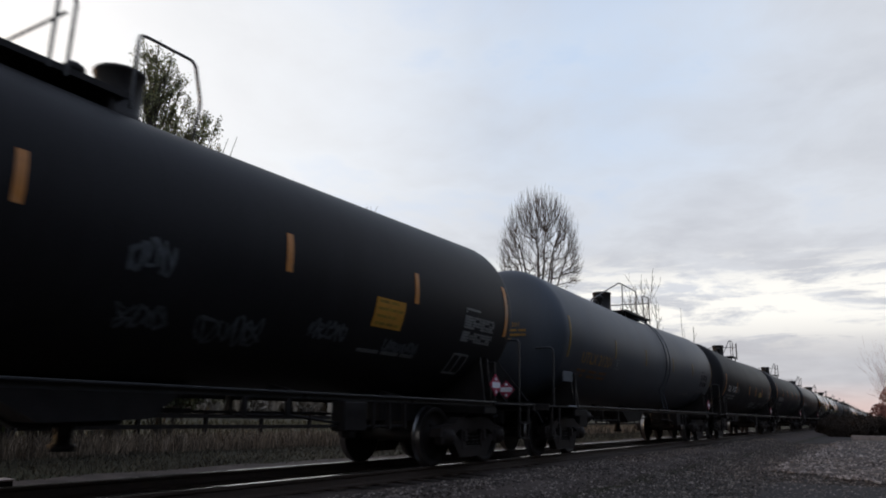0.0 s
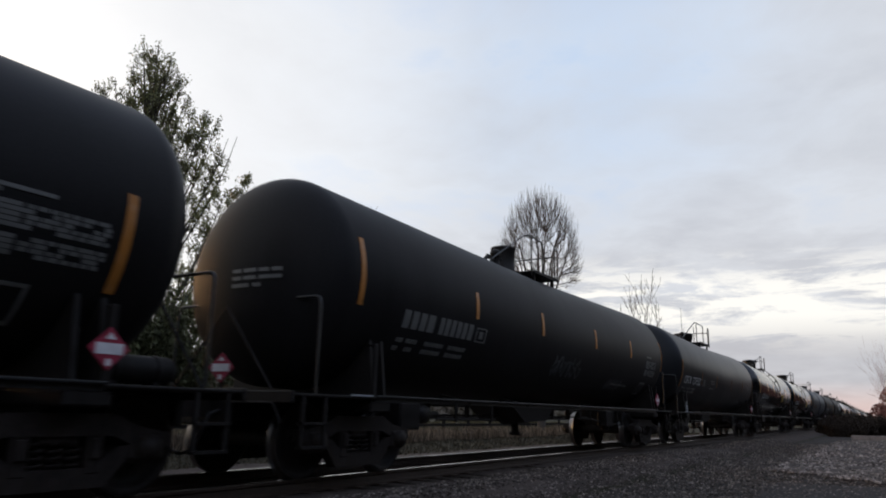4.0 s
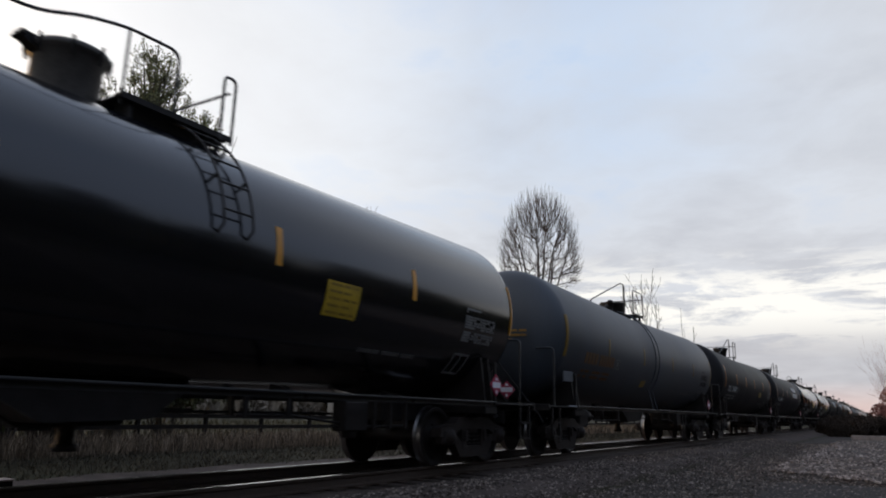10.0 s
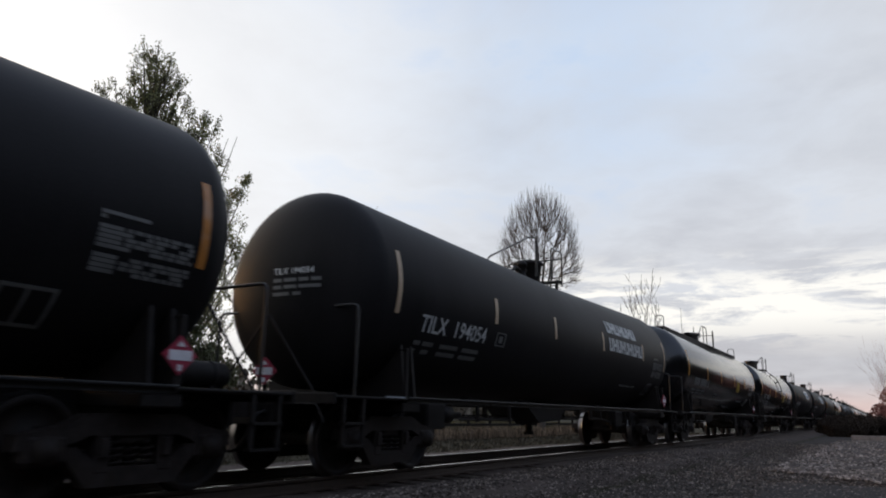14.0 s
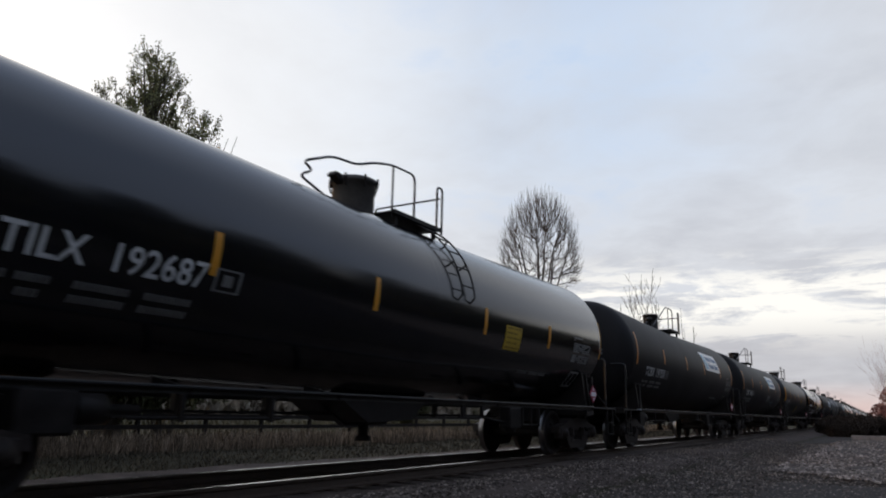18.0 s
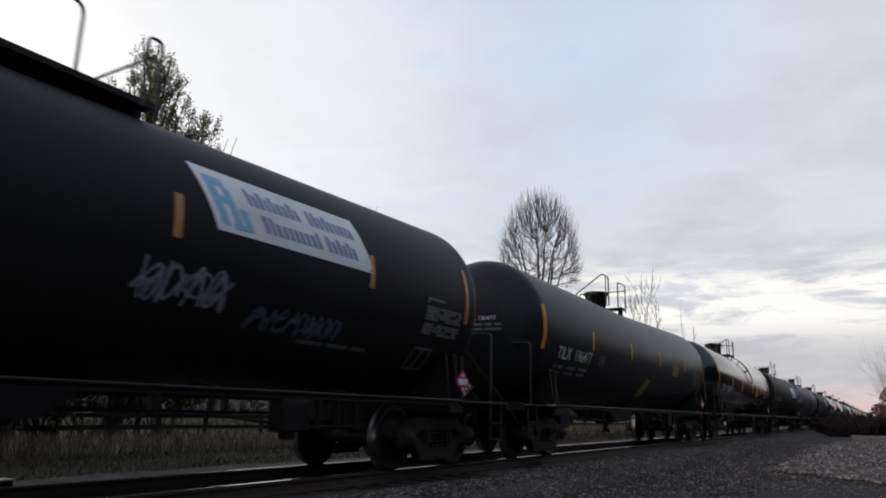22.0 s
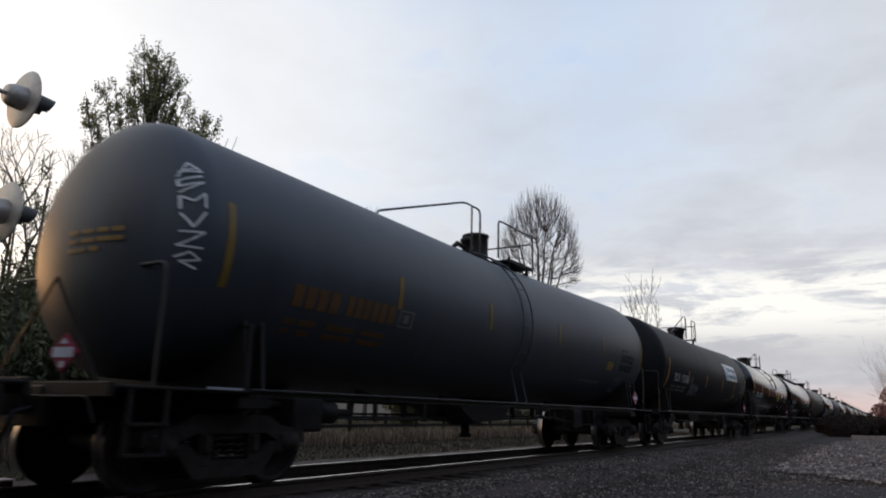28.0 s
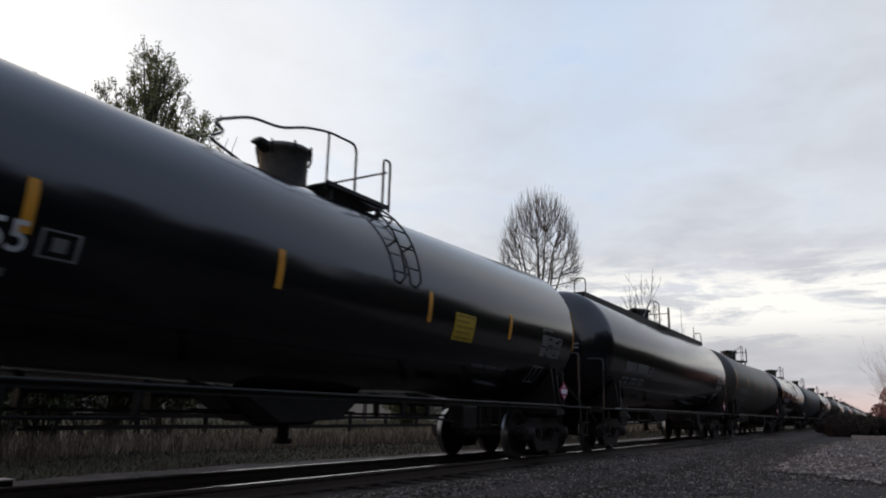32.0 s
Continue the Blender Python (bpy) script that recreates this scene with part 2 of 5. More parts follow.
M_DRY = material("dry_grass_blade", (0.175, 0.13, 0.09), 0.8, vary=0.35, scale=0.7, fine=5, bump=0.0, spec=0.12, island=0.8)
M_FIELD = material("brown_field_grass", (0.085, 0.072, 0.04), 0.9, vary=0.4, scale=0.4, fine=5, bump=0.0, spec=0.1)
M_GREEN = material("short_green_grass", (0.066, 0.054, 0.036), 0.8, vary=0.35, scale=0.7, fine=5, bump=0.0, spec=0.12, island=0.8)
M_BARK = material("grey_brown_bark", (0.075, 0.062, 0.052), 0.9, vary=0.35, scale=5, fine=30, bump=0.6)
M_TWIG = material("bare_twig_bark", (0.085, 0.064, 0.052), 0.9, vary=0.3, scale=3, bump=0.2)
M_LEAF = material("dark_evergreen_leaf", (0.185, 0.185, 0.07), 0.5, vary=0.5, scale=1.3, fine=6, bump=0.0, stain=(0.17, 0.15, 0.05), stain_amount=0.5)
M_SHRUB = material("dark_shrub_leaf", (0.085, 0.088, 0.042), 0.7, vary=0.45, scale=1.3, fine=6, bump=0.0, spec=0.2)
M_BRUSH = material("dead_brown_brush", (0.045, 0.034, 0.027), 0.9, vary=0.4, scale=2.0, bump=0.0, spec=0.1)
M_RUSSET = material("russet_shrub_twig", (0.26, 0.11, 0.085), 0.85, vary=0.4, scale=2.0, bump=0.0)
M_HEDGE = material("bare_winter_hedge", (0.19, 0.16, 0.125), 0.9, vary=0.5, scale=0.25, fine=2, bump=0.0, stain=(0.11, 0.125, 0.06), stain_amount=0.7, spec=0.1)
M_WOODS = material("far_woods_foliage", (0.05, 0.058, 0.035), 0.9, vary=0.5, scale=0.2, fine=2, bump=0.0, stain=(0.09, 0.07, 0.045), stain_amount=0.6, spec=0.12)
M_FENCE = material("weathered_fence_timber", (0.017, 0.014, 0.012), 0.85, vary=0.35, scale=6, fine=40, bump=0.4, spec=0.12)
M_SILVER = material("silver_signal_paint", (0.44, 0.40, 0.35), 0.4, metal=0.5, vary=0.2, scale=5)
M_BLACKPLATE = material("black_signal_plate", (0.02, 0.02, 0.02), 0.5, vary=0.2, scale=5)
M_LENS = material("dark_red_lens", (0.25, 0.02, 0.015), 0.15, vary=0.1, scale=5, bump=0.0)
M_SIDING = material("beige_siding", (0.34, 0.29, 0.23), 0.7, vary=0.1, scale=2, bump=0.1)
M_ROOF = material("grey_shingle_roof", (0.10, 0.095, 0.095), 0.85, vary=0.3, scale=3, bump=0.4)
M_GLASS = material("dark_window_glass", (0.03, 0.035, 0.04), 0.08, vary=0.1, scale=2, bump=0.0)
M_TRIM = material("cream_trim_paint", (0.20, 0.19, 0.16), 0.5, vary=0.08, scale=3, bump=0.0)


# ---- mesh helpers ----
class Shape:
    """Vertices and faces that become one mesh."""

    def __init__(self):
        self.v, self.f, self.s = [], [], []

    def add(self, verts, faces, smooth=False):
        k = len(self.v)
        self.v.extend(tuple(p) for p in verts)
        for f in faces:
            self.f.append(tuple(i + k for i in f))
            self.s.append(smooth)
        return self

    def box(self, x0, x1, y0, y1, z0, z1, bevel=0.0):
        if bevel <= 0:
            vs = [(x, y, z) for z in (z0, z1) for y in (y0, y1) for x in (x0, x1)]
            return self.add(vs, [(0, 2, 3, 1), (4, 5, 7, 6), (0, 1, 5, 4), (2, 6, 7, 3), (0, 4, 6, 2), (1, 3, 7, 5)])
        b = min(bevel, (x1 - x0) / 2.1, (y1 - y0) / 2.1, (z1 - z0) / 2.1)
        bm = bmesh.new()
        bmesh.ops.create_cube(bm, size=1)
        for v in bm.verts:
            v.co = ((x0 + x1) / 2 + v.co.x * (x1 - x0), (y0 + y1) / 2 + v.co.y * (y1 - y0), (z0 + z1) / 2 + v.co.z * (z1 - z0))
        bmesh.ops.bevel(bm, geom=bm.edges[:], offset=b, segments=1, affect="EDGES")
        bm.verts.index_update()
        self.add([v.co for v in bm.verts], [[v.index for v in f.verts] for f in bm.faces])
        bm.free()
        return self

    def prism(self, pts, axis, a, b):
        """A closed outline drawn in the plane across an axis, from a to b along it."""
        put = {"x": lambda p, t: (t, p[0], p[1]), "y": lambda p, t: (p[0], t, p[1]), "z": lambda p, t: (p[0], p[1], t)}[axis]
        k = len(pts)
        vs = [put(p, a) for p in pts] + [put(p, b) for p in pts]
        fs = [tuple(range(k))[::-1], tuple(range(k, 2 * k))] + [(i, (i + 1) % k, k + (i + 1) % k, k + i) for i in range(k)]
        return self.add(vs, fs)

    def tube(self, path, r, seg=6, closed=False, cap=True):
        pts = [Vector(p) for p in path]
        k = len(pts)
        rs = r if isinstance(r, (list, tuple)) else [r] * k
        rings, ref = [], None
        for i, p in enumerate(pts):
            a = pts[i - 1] if i or closed else p
            b = pts[(i + 1) % k] if i < k - 1 or closed else p
            d = (b - a).normalized()
            if ref is None:
                ref = Vector((0, 0, 1)) if abs(d.z) < 0.9 else Vector((1, 0, 0))
            u = d.cross(ref)
            if u.length < 1e-4:
                u = d.cross(Vector((0.3, 0.8, 0.5)))
            u.normalize()
            w = u.cross(d).normalized()
            ref = w
            rings.append([p + rs[i] * (u * math.cos(2 * math.pi * j / seg) + w * math.sin(2 * math.pi * j / seg)) for j in range(seg)])
        vs = [q for ring in rings for q in ring]
        fs = []
        for i in range(k if closed else k - 1):
            for j in range(seg):
                a, b = i * seg, ((i + 1) % k) * seg
                fs.append((a + j, a + (j + 1) % seg, b + (j + 1) % seg, b + j))
        self.add(vs, fs, True)
        if cap and not closed:
            self.add(rings[0], [tuple(range(seg))[::-1]])
            self.add(rings[-1], [tuple(range(seg))])
        return self

    def lathe(self, profile, axis, seg=24, at=(0, 0, 0), smooth=True):
        """Turns (radius, along) pairs round an axis."""
        vs, fs = [], []
        for r, t in profile:
            for j in range(seg):
                c, s = r * math.cos(2 * math.pi * j / seg), r * math.sin(2 * math.pi * j / seg)
                p = {"x": (t, c, s), "y": (s, t, c), "z": (c, s, t)}[axis]
                vs.append((p[0] + at[0], p[1] + at[1], p[2] + at[2]))
        for i in range(len(profile) - 1):
            for j in range(seg):
                fs.append((i * seg + j, i * seg + (j + 1) % seg, (i + 1) * seg + (j + 1) % seg, (i + 1) * seg + j))
        return self.add(vs, fs, smooth)

    def mesh(self, name, mat):
        me = bpy.data.meshes.new(name)
        me.from_pydata(self.v, [], self.f)
        me.polygons.foreach_set("use_smooth", self.s)
        me.update()
        if mat:
            me.materials.append(mat)
        return me


CACHE = {}


def part(name, shape, mat, parent, label="", place=None):
    """One mesh object under a thing or a part. shape: a Shape, or a mesh that is shared."""
    me = shape.mesh(name, mat) if isinstance(shape, Shape) else shape
    ob = new(name, me)
    ob.parent = parent
    if place is not None:
        ob.matrix_basis = place
    if label:
        ob["label"] = label
    return ob


def thing(name, label, category, group="", kind="", at=None):
    ob = new(name)
    ob.empty_display_size = 0.3
    if at is not None:
        ob.matrix_basis = at
    return tagged(ob, label, category, group, kind)


def solid(name, shape, mat, label, category, group="", kind=""):
    return tagged(new(name, shape.mesh(name, mat)), label, category, group, kind)


def bend(path, radius=0.12, steps=4):
    """Rounds the corners of a path."""
    pts = [Vector(p) for p in path]
    out = [pts[0]]
    for a, b, c in zip(pts, pts[1:], pts[2:]):
        r = min(radius, (a - b).length * 0.45, (c - b).length * 0.45)
        p, q = b + (a - b).normalized() * r, b + (c - b).normalized() * r
        for i in range(steps + 1):
            t = i / steps
            out.append((1 - t) ** 2 * p + 2 * t * (1 - t) * b + t * t * q)
    out.append(pts[-1])
    return out


# ---- the tank cars: car space has its origin on the rail tops, front towards -y, near side +x ----
def bow(y):
    """How far the tank's axis lies over its middle height: the shell falls gently from both ends to the outlet."""
    return 0.12 * min(1.0, abs(y) / HALF) - 0.045


TOP = TANK_Z + TANK_R + bow(0)


BACK_END = {"half": HALF}    # where the rear head begins on the car in hand


def on_tank(y, arc, lift=0.008):
    """A point of the near side of the tank: arc is the length round it, upwards from mid height."""
    a = arc / TANK_R
    r = TANK_R + lift
    half = BACK_END["half"] if y > 0 else HALF
    if abs(y) > half:
        r = TANK_R * math.sqrt(max(0.0, 1 - ((abs(y) - half) / HEAD) ** 2)) + lift * 2.5
    z = TANK_Z + r * math.sin(a)
    return (math.sqrt(max(0.0, r * r - (z - TANK_Z - bow(y)) ** 2)), y, z)


def arc_of(z):
    return TANK_R * math.asin(max(-1, min(1, (z - TANK_Z) / TANK_R)))


def patch(y0, y1, z0, z1, lift=0.007, lean=0.0, cut=0.0, cols=2):
    """A thin curved sheet on the near side of the tank."""
    s = Shape()
    a0, a1 = arc_of(z0), arc_of(z1)
    rows = max(2, int((a1 - a0) / 0.09) + 1)
    vs, fs = [], []
    for l in (lift, 0.001):
        for i in range(rows + 1):
            t = i / rows
            for j in range(cols + 1):
                vs.append(on_tank(y0 + (y1 - y0) * j / cols + lean * t, a0 + (a1 - a0) * t, l))
    w = cols + 1
    top = (rows + 1) * w
    for i in range(rows):
        for j in range(cols):
            k = i * w + j
            fs.append((k, k + 1, k + w + 1, k + w))
    edge = [j for j in range(w)] + [i * w + cols for i in range(1, rows + 1)] + [rows * w + j for j in range(cols - 1, -1, -1)] + [i * w for i in range(rows - 1, 0, -1)]
    for a, b in zip(edge, edge[1:] + edge[:1]):
        fs.append((a, top + a, top + b, b))
    return s.add(vs, fs)


def bars(y0, z0, rows, lift=0.007, height=0.05, gap=0.05, cell=0.0):
    """Rows of plain bars on the tank for writing too small to read; each row lists (start, end) pairs."""
    s = Shape()
    for i, row in enumerate(rows):
        z = z0 - i * (height + gap)
        for a, b in row:
            k = max(1, round((b - a) / cell)) if cell else 1
            for j in range(k):
                u0, u1 = a + (b - a) * j / k, a + (b - a) * (j + (0.72 if cell else 1.0)) / k
                q = patch(y0 + u0, y0 + u1, z - height, z, lift, cols=1)
                s.add(q.v, q.f)
    return s


def words(text, size):
    """The built-in font as flat vertices and faces, lower left corner at the origin."""
    key = ("words", text, size)
    if key not in CACHE:
        cu = bpy.data.curves.new("lettering", "FONT")
        cu.body, cu.size, cu.resolution_u = text, size, 3
        cu.space_character = 1.02
        cu.offset = size * 0.012
        ob = new("lettering", cu)
        bpy.context.view_layer.update()
        me = bpy.data.meshes.new_from_object(ob.evaluated_get(bpy.context.evaluated_depsgraph_get()))
        CACHE[key] = ([tuple(v.co) for v in me.vertices], [tuple(p.vertices) for p in me.polygons])
        bpy.data.objects.remove(ob)
        bpy.data.curves.remove(cu)
        bpy.data.meshes.remove(me)
    return CACHE[key]


def tank_words(text, y, z, size, stretch=1.0, lift=0.012, width=None):
    vs, fs = words(text, size)
    if width:
        stretch = width / max(p[0] for p in vs)
    a0 = arc_of(z)
    return Shape().add([on_tank(y + p[0] * stretch, a0 + p[1], lift) for p in vs], fs)


def head_point(x, z, lift=0.01):
    r2 = min(0.999, (x * x + (z - TANK_Z - bow(HALF)) ** 2) / TANK_R ** 2)
    return (x, -(HALF + HEAD * math.sqrt(1 - r2)) - lift, z)


def head_words(text, x, z, size):
    vs, fs = words(text, size)
    return Shape().add([head_point(x + p[0], z + p[1], 0.02) for p in vs], fs)


def head_bars(x, z, rows, height=0.05, gap=0.05):
    s = Shape()
    for i, row in enumerate(rows):
        for a, b in row:
            zz = z - i * (height + gap)
            m = (a + b) / 2
            vs = [head_point(x + u, w, 0.015) for w in (zz - height, zz) for u in (a, m, b)]
            s.add(vs, [(0, 1, 4, 3), (1, 2, 5, 4)])
    return s


def tank_mesh(kind, rear):
    key = ("tank", kind, rear)
    if key not in CACHE:
        prof = []
        for i in range(15):
            a = math.pi / 2 * i / 14
            prof.append((max(0.001, TANK_R * math.sin(a)), -HALF - HEAD * math.cos(a)))
        ring = [0.0] if kind != "grey" else [-3.6, 0.0, 3.6]
        for y in ring:
            d = 0.03
            prof += [(TANK_R, y - d - 0.03), (TANK_R, y - d - 0.006), (TANK_R + 0.0004, y - d), (TANK_R + 0.0004, y + d), (TANK_R, y + d + 0.006), (TANK_R, y + d + 0.03)]
        tail = [(r, rear - HALF - t) for r, t in prof[:15]][::-1]
        shell = Shape().lathe(prof + tail, "y", 72, (0, 0, TANK_Z))
        shell.v = [(x, y, z + bow(y)) for x, y, z in shell.v]
        CACHE[key] = shell.mesh("tank", {"gloss": M_GLOSS, "matte": M_MATTE, "grey": M_GREY, "brown": M_BROWN, "satin": M_SATIN}[kind])
    return CACHE[key]


def shared(key, mat, make):
    if key not in CACHE:
        s = Shape()
        make(s)
        CACHE[key] = s.mesh(key, mat)
    return CACHE[key]


def sill(s):
    s.box(-0.33, 0.33, -8.75, -5.2, 0.72, 1.02, 0.02)
    s.box(-0.42, 0.42, -8.78, -8.66, 0.66, 1.06, 0.02)
    s.box(-0.25, 0.25, -6.6, -5.2, 1.0, 1.1, 0.02)


def saddle(s):
    pts = [(-1.38, 1.02)] + [(TANK_R * math.sin(a) * 1.005, TANK_Z + bow(7) - TANK_R * math.cos(a) * 1.005) for a in np.linspace(-1.0, 1.0, 13)] + [(1.38, 1.02), (0.95, 0.80), (-0.95, 0.80)]
    s.prism(pts, "y", -7.12, -7.06)
    s.prism(pts, "y", -6.86, -6.80)
    s.box(-1.42, 1.42, -7.2, -6.74, 0.86, 1.0, 0.02)


def deck(s):
    s.box(-1.45, 1.45, -8.72, -7.05, 1.03, 1.065, 0.01)
    s.box(-1.45, 1.45, -8.76, -8.70, 0.95, 1.09, 0.01)


def end_rail(s):
    s.tube(bend([(1.36, -8.25, 1.06), (1.36, -8.25, 2.29), (-1.36, -8.25, 2.29), (-1.36, -8.25, 1.06)], 0.1), 0.022, 6)


def end_brace(s):
    s.tube([(0.0, -8.56, 2.18), (0.95, -8.56, 1.08)], 0.018, 5)
    s.tube([(0.0, -8.56, 2.18), (-0.95, -8.56, 1.08)], 0.018, 5)


def corner_post(s):
    s.box(1.375, 1.425, -7.16, -7.08, 1.06, 1.78, 0.01)
    s.tube([(1.40, -7.12, 1.74), (1.16, -7.12, 1.80)], 0.016, 6)


def steps(s):
    for y in (-8.55, -8.15):
        s.box(1.40, 1.44, y, y + 0.05, 0.42, 1.05)
    for z in (0.42, 0.70):
        s.box(1.36, 1.47, -8.55, -8.10, z, z + 0.03)


def side_rail(s):
    s.box(1.40, 1.47, -7.1, 7.1, 1.055, 1.085, 0.008)
    s.box(1.40, 1.415, -7.1, 7.1, 1.0, 1.06)


def rail_bracket(s):
    s.prism([(0.85, 1.18), (1.42, 1.06), (1.42, 1.0), (0.8, 1.08)], "y", -0.03, 0.03)


def skid(s):
    s.prism([(-1.25, 1.12), (1.25, 1.12), (0.75, 0.74), (-0.45, 0.70)], "x", -0.55, 0.55)
    s.prism([(-1.25, 1.12), (1.25, 1.12), (0.7, 0.66), (-0.4, 0.64)], "x", -0.06, 0.06)


def nozzle(s):
    s.lathe([(0.001, 0.40), (0.13, 0.40), (0.13, 0.47), (0.09, 0.48), (0.09, 0.70), (0.16, 0.71), (0.16, 0.75), (0.001, 0.75)], "z", 14)


def reservoir(s):
    s.lathe([(0.001, -0.52), (0.10, -0.50), (0.145, -0.44), (0.15, -0.38), (0.15, 0.38), (0.145, 0.44), (0.10, 0.50), (0.001, 0.52)], "y", 18)
    for y in (-0.25, 0.25):
        s.lathe([(0.15, y - 0.03), (0.16, y - 0.025), (0.16, y + 0.025), (0.15, y + 0.03)], "y", 18)
        s.box(-0.10, 0.10, y - 0.04, y + 0.04, -0.20, -0.12)


def brake_lever(s):
    s.box(-0.04, 0.04, -1.5, 1.7, 0.80, 0.86)
    s.tube([(0.0, -4.8, 0.82), (0.0, -1.4, 0.82)], 0.02, 5)
    s.tube([(0.0, 1.6, 0.82), (0.0, 4.9, 0.82)], 0.02, 5)
    for y in (-3.6, -2.1, 2.3, 3.4):
        s.box(-0.05, 0.05, y, y + 0.05, 0.78, 1.12)


def pipe_hanger(s):
    s.box(0.95, 1.02, 0, 0.05, 0.62, 1.1)


def brake_pipe(s):
    s.tube([(0.98, 3.2, 0.66), (0.98, 5.0, 0.66)], 0.02, 5)


def brake_cylinder(s):
    """The brake cylinder and its box behind the leading bogie."""
    s.box(0.72, 1.06, -5.98, -5.42, 0.60, 1.02, 0.03)
    s.lathe([(0.001, -5.42), (0.12, -5.41), (0.15, -5.38), (0.15, -5.10), (0.05, -5.06), (0.05, -4.7), (0.001, -4.7)], "y", 14, (0.9, 0, 0.84))


def front_pipe(s):
    """A pipe run with its hangers under the side rail."""
    for y in (-4.3, -3.0):
        s.box(1.0, 1.05, y, y + 0.06, 0.72, 1.06)
    s.tube([(1.02, -4.9, 0.76), (1.02, -2.8, 0.76)], 0.02, 5)


def rear_pipe(s):
    for y in (1.6, 2.3):
        s.box(1.0, 1.05, y, y + 0.06, 0.78, 1.06)
    s.tube(bend([(1.02, 1.5, 0.80), (1.02, 2.4, 0.80), (0.98, 3.4, 0.70)], 0.1), 0.02, 5)


def control_valve(s):
    s.box(0.85, 1.1, 3.36, 3.86, 0.60, 1.0, 0.02)
    s.lathe([(0.001, 0.50), (0.09, 0.51), (0.11, 0.54), (0.11, 0.66)], "z", 12, (0.97, 3.60, 0))


def coupler(s):
    s.box(-0.1, 0.1, -9.0, -8.6, 0.80, 0.99, 0.02)
    s.prism([(-0.2, -9.08), (-0.16, -8.86), (0.14, -8.86), (0.2, -9.0), (0.2, -9.14), (0.1, -9.16), (0.08, -9.04), (-0.06, -9.02), (-0.1, -9.1)], "z", 0.76, 1.03)


def hose(s):
    s.tube([(0.28, -8.7, 0.86), (0.30, -8.95, 0.80), (0.28, -9.05, 0.55), (0.15, -9.09, 0.36), (0.02, -9.1, 0.33)], 0.028, 6)


def cut_lever(s):
    s.tube(bend([(0.1, -8.85, 0.98), (0.35, -8.82, 0.95), (1.2, -8.8, 0.95), (1.34, -8.8, 0.72)], 0.06), 0.014, 5)


def dome_low(s):
    s.lathe([(0.33, 0.0), (0.33, 0.10), (0.36, 0.14), (0.36, 0.55), (0.42, 0.57), (0.42, 0.63), (0.37, 0.66), (0.18, 0.69), (0.001, 0.70)], "z", 28)


def dome_tall(s):
    s.lathe([(0.31, 0.0), (0.31, 0.10), (0.275, 0.13), (0.275, 0.62), (0.295, 0.63), (0.295, 0.67), (0.26, 0.685), (0.001, 0.69)], "z", 22)


def dome_squat(s):
    s.lathe([(0.36, 0.0), (0.36, 0.20), (0.40, 0.23), (0.40, 0.40), (0.43, 0.41), (0.43, 0.46), (0.38, 0.49), (0.2, 0.51), (0.001, 0.52)], "z", 26)


def dome_cone(s):
    s.lathe([(0.27, 0.0), (0.27, 0.14), (0.29, 0.17), (0.345, 0.50), (0.385, 0.51), (0.385, 0.57), (0.34, 0.60), (0.001, 0.62)], "z", 24)


def dome_bolt(s):
    s.tube([(0.40, 0, 0.46), (0.43, 0, 0.56), (0.425, 0, 0.67)], 0.018, 6)


def hinge(s):
    s.prism([(-0.36, 0.50), (-0.58, 0.60), (-0.56, 0.66), (-0.36, 0.65)], "x", -0.07, 0.07)
    s.tube([(-0.11, -0.54, 0.62), (0.11, -0.54, 0.62)], 0.03, 6)


def valve(s):
    s.lathe([(0.15, 0.0), (0.15, 0.08), (0.095, 0.10), (0.095, 0.36), (0.13, 0.38), (0.13, 0.44), (0.06, 0.50), (0.001, 0.51)], "z", 12)


def fittings(s):
    """The low cluster of valves and pipes ahead of the hatch."""
    s.box(-0.18, 0.18, -0.9, -0.1, 0.0, 0.14, 0.03)
    s.tube([(0.1, -0.95, 0.05), (0.12, -0.7, 0.26), (0.1, -0.35, 0.22), (0.1, -0.05, 0.30)], 0.05, 7)


def top_deck(length):
    def make(s):
        s.box(0.20, 0.68, 0.0, length, 0.0, 0.03)
        for x in (0.18, 0.66):
            s.box(x, x + 0.03, 0.0, length, -0.02, 0.05)
    return make


def deck_leg(s):
    s.box(-0.03, 0.03, -0.03, 0.03, -0.36, 0.0)


def loop_rail(s):
    """The curled hand rail round the hatch, on the near side."""
    s.tube(bend([(0.6, 0.58, 4.08), (0.6, 0.58, 4.97), (0.6, -0.10, 4.95), (0.6, -0.58, 4.84), (0.58, -1.05, 4.66), (0.55, -1.58, 4.63), (0.46, -2.12, 4.40), (0.42, -1.84, 4.34), (0.40, -2.12, 4.20), (0.45, -1.60, 4.02)], 0.16, 5), 0.021, 6)


def plain_rail(front, rise, down):
    def make(s):
        s.tube(bend([(0.6, down, 4.08), (0.6, down, 4.96), (0.6, rise, 4.96), (0.52, front, 4.10), (0.5, front - 0.06, 4.0)], 0.14, 5), 0.021, 6)
    return make


def turned_rail(s):
    s.tube(bend([(0.6, 0.02, 4.05), (0.6, 0.02, 4.95), (0.6, 0.78, 4.95), (0.3, 1.15, 4.62), (0.2, 1.15, 4.05)], 0.1, 5), 0.021, 6)


def rail_post(s):
    s.tube([(0.6, 0, 4.05), (0.6, 0, 4.93)], 0.018, 6)


def gate_rail(s):
    s.tube(bend([(0.68, -0.18, 4.08), (0.68, -0.18, 4.93), (0.68, 0.0, 4.93), (0.68, 0.0, 4.06)], 0.09), 0.021, 6)


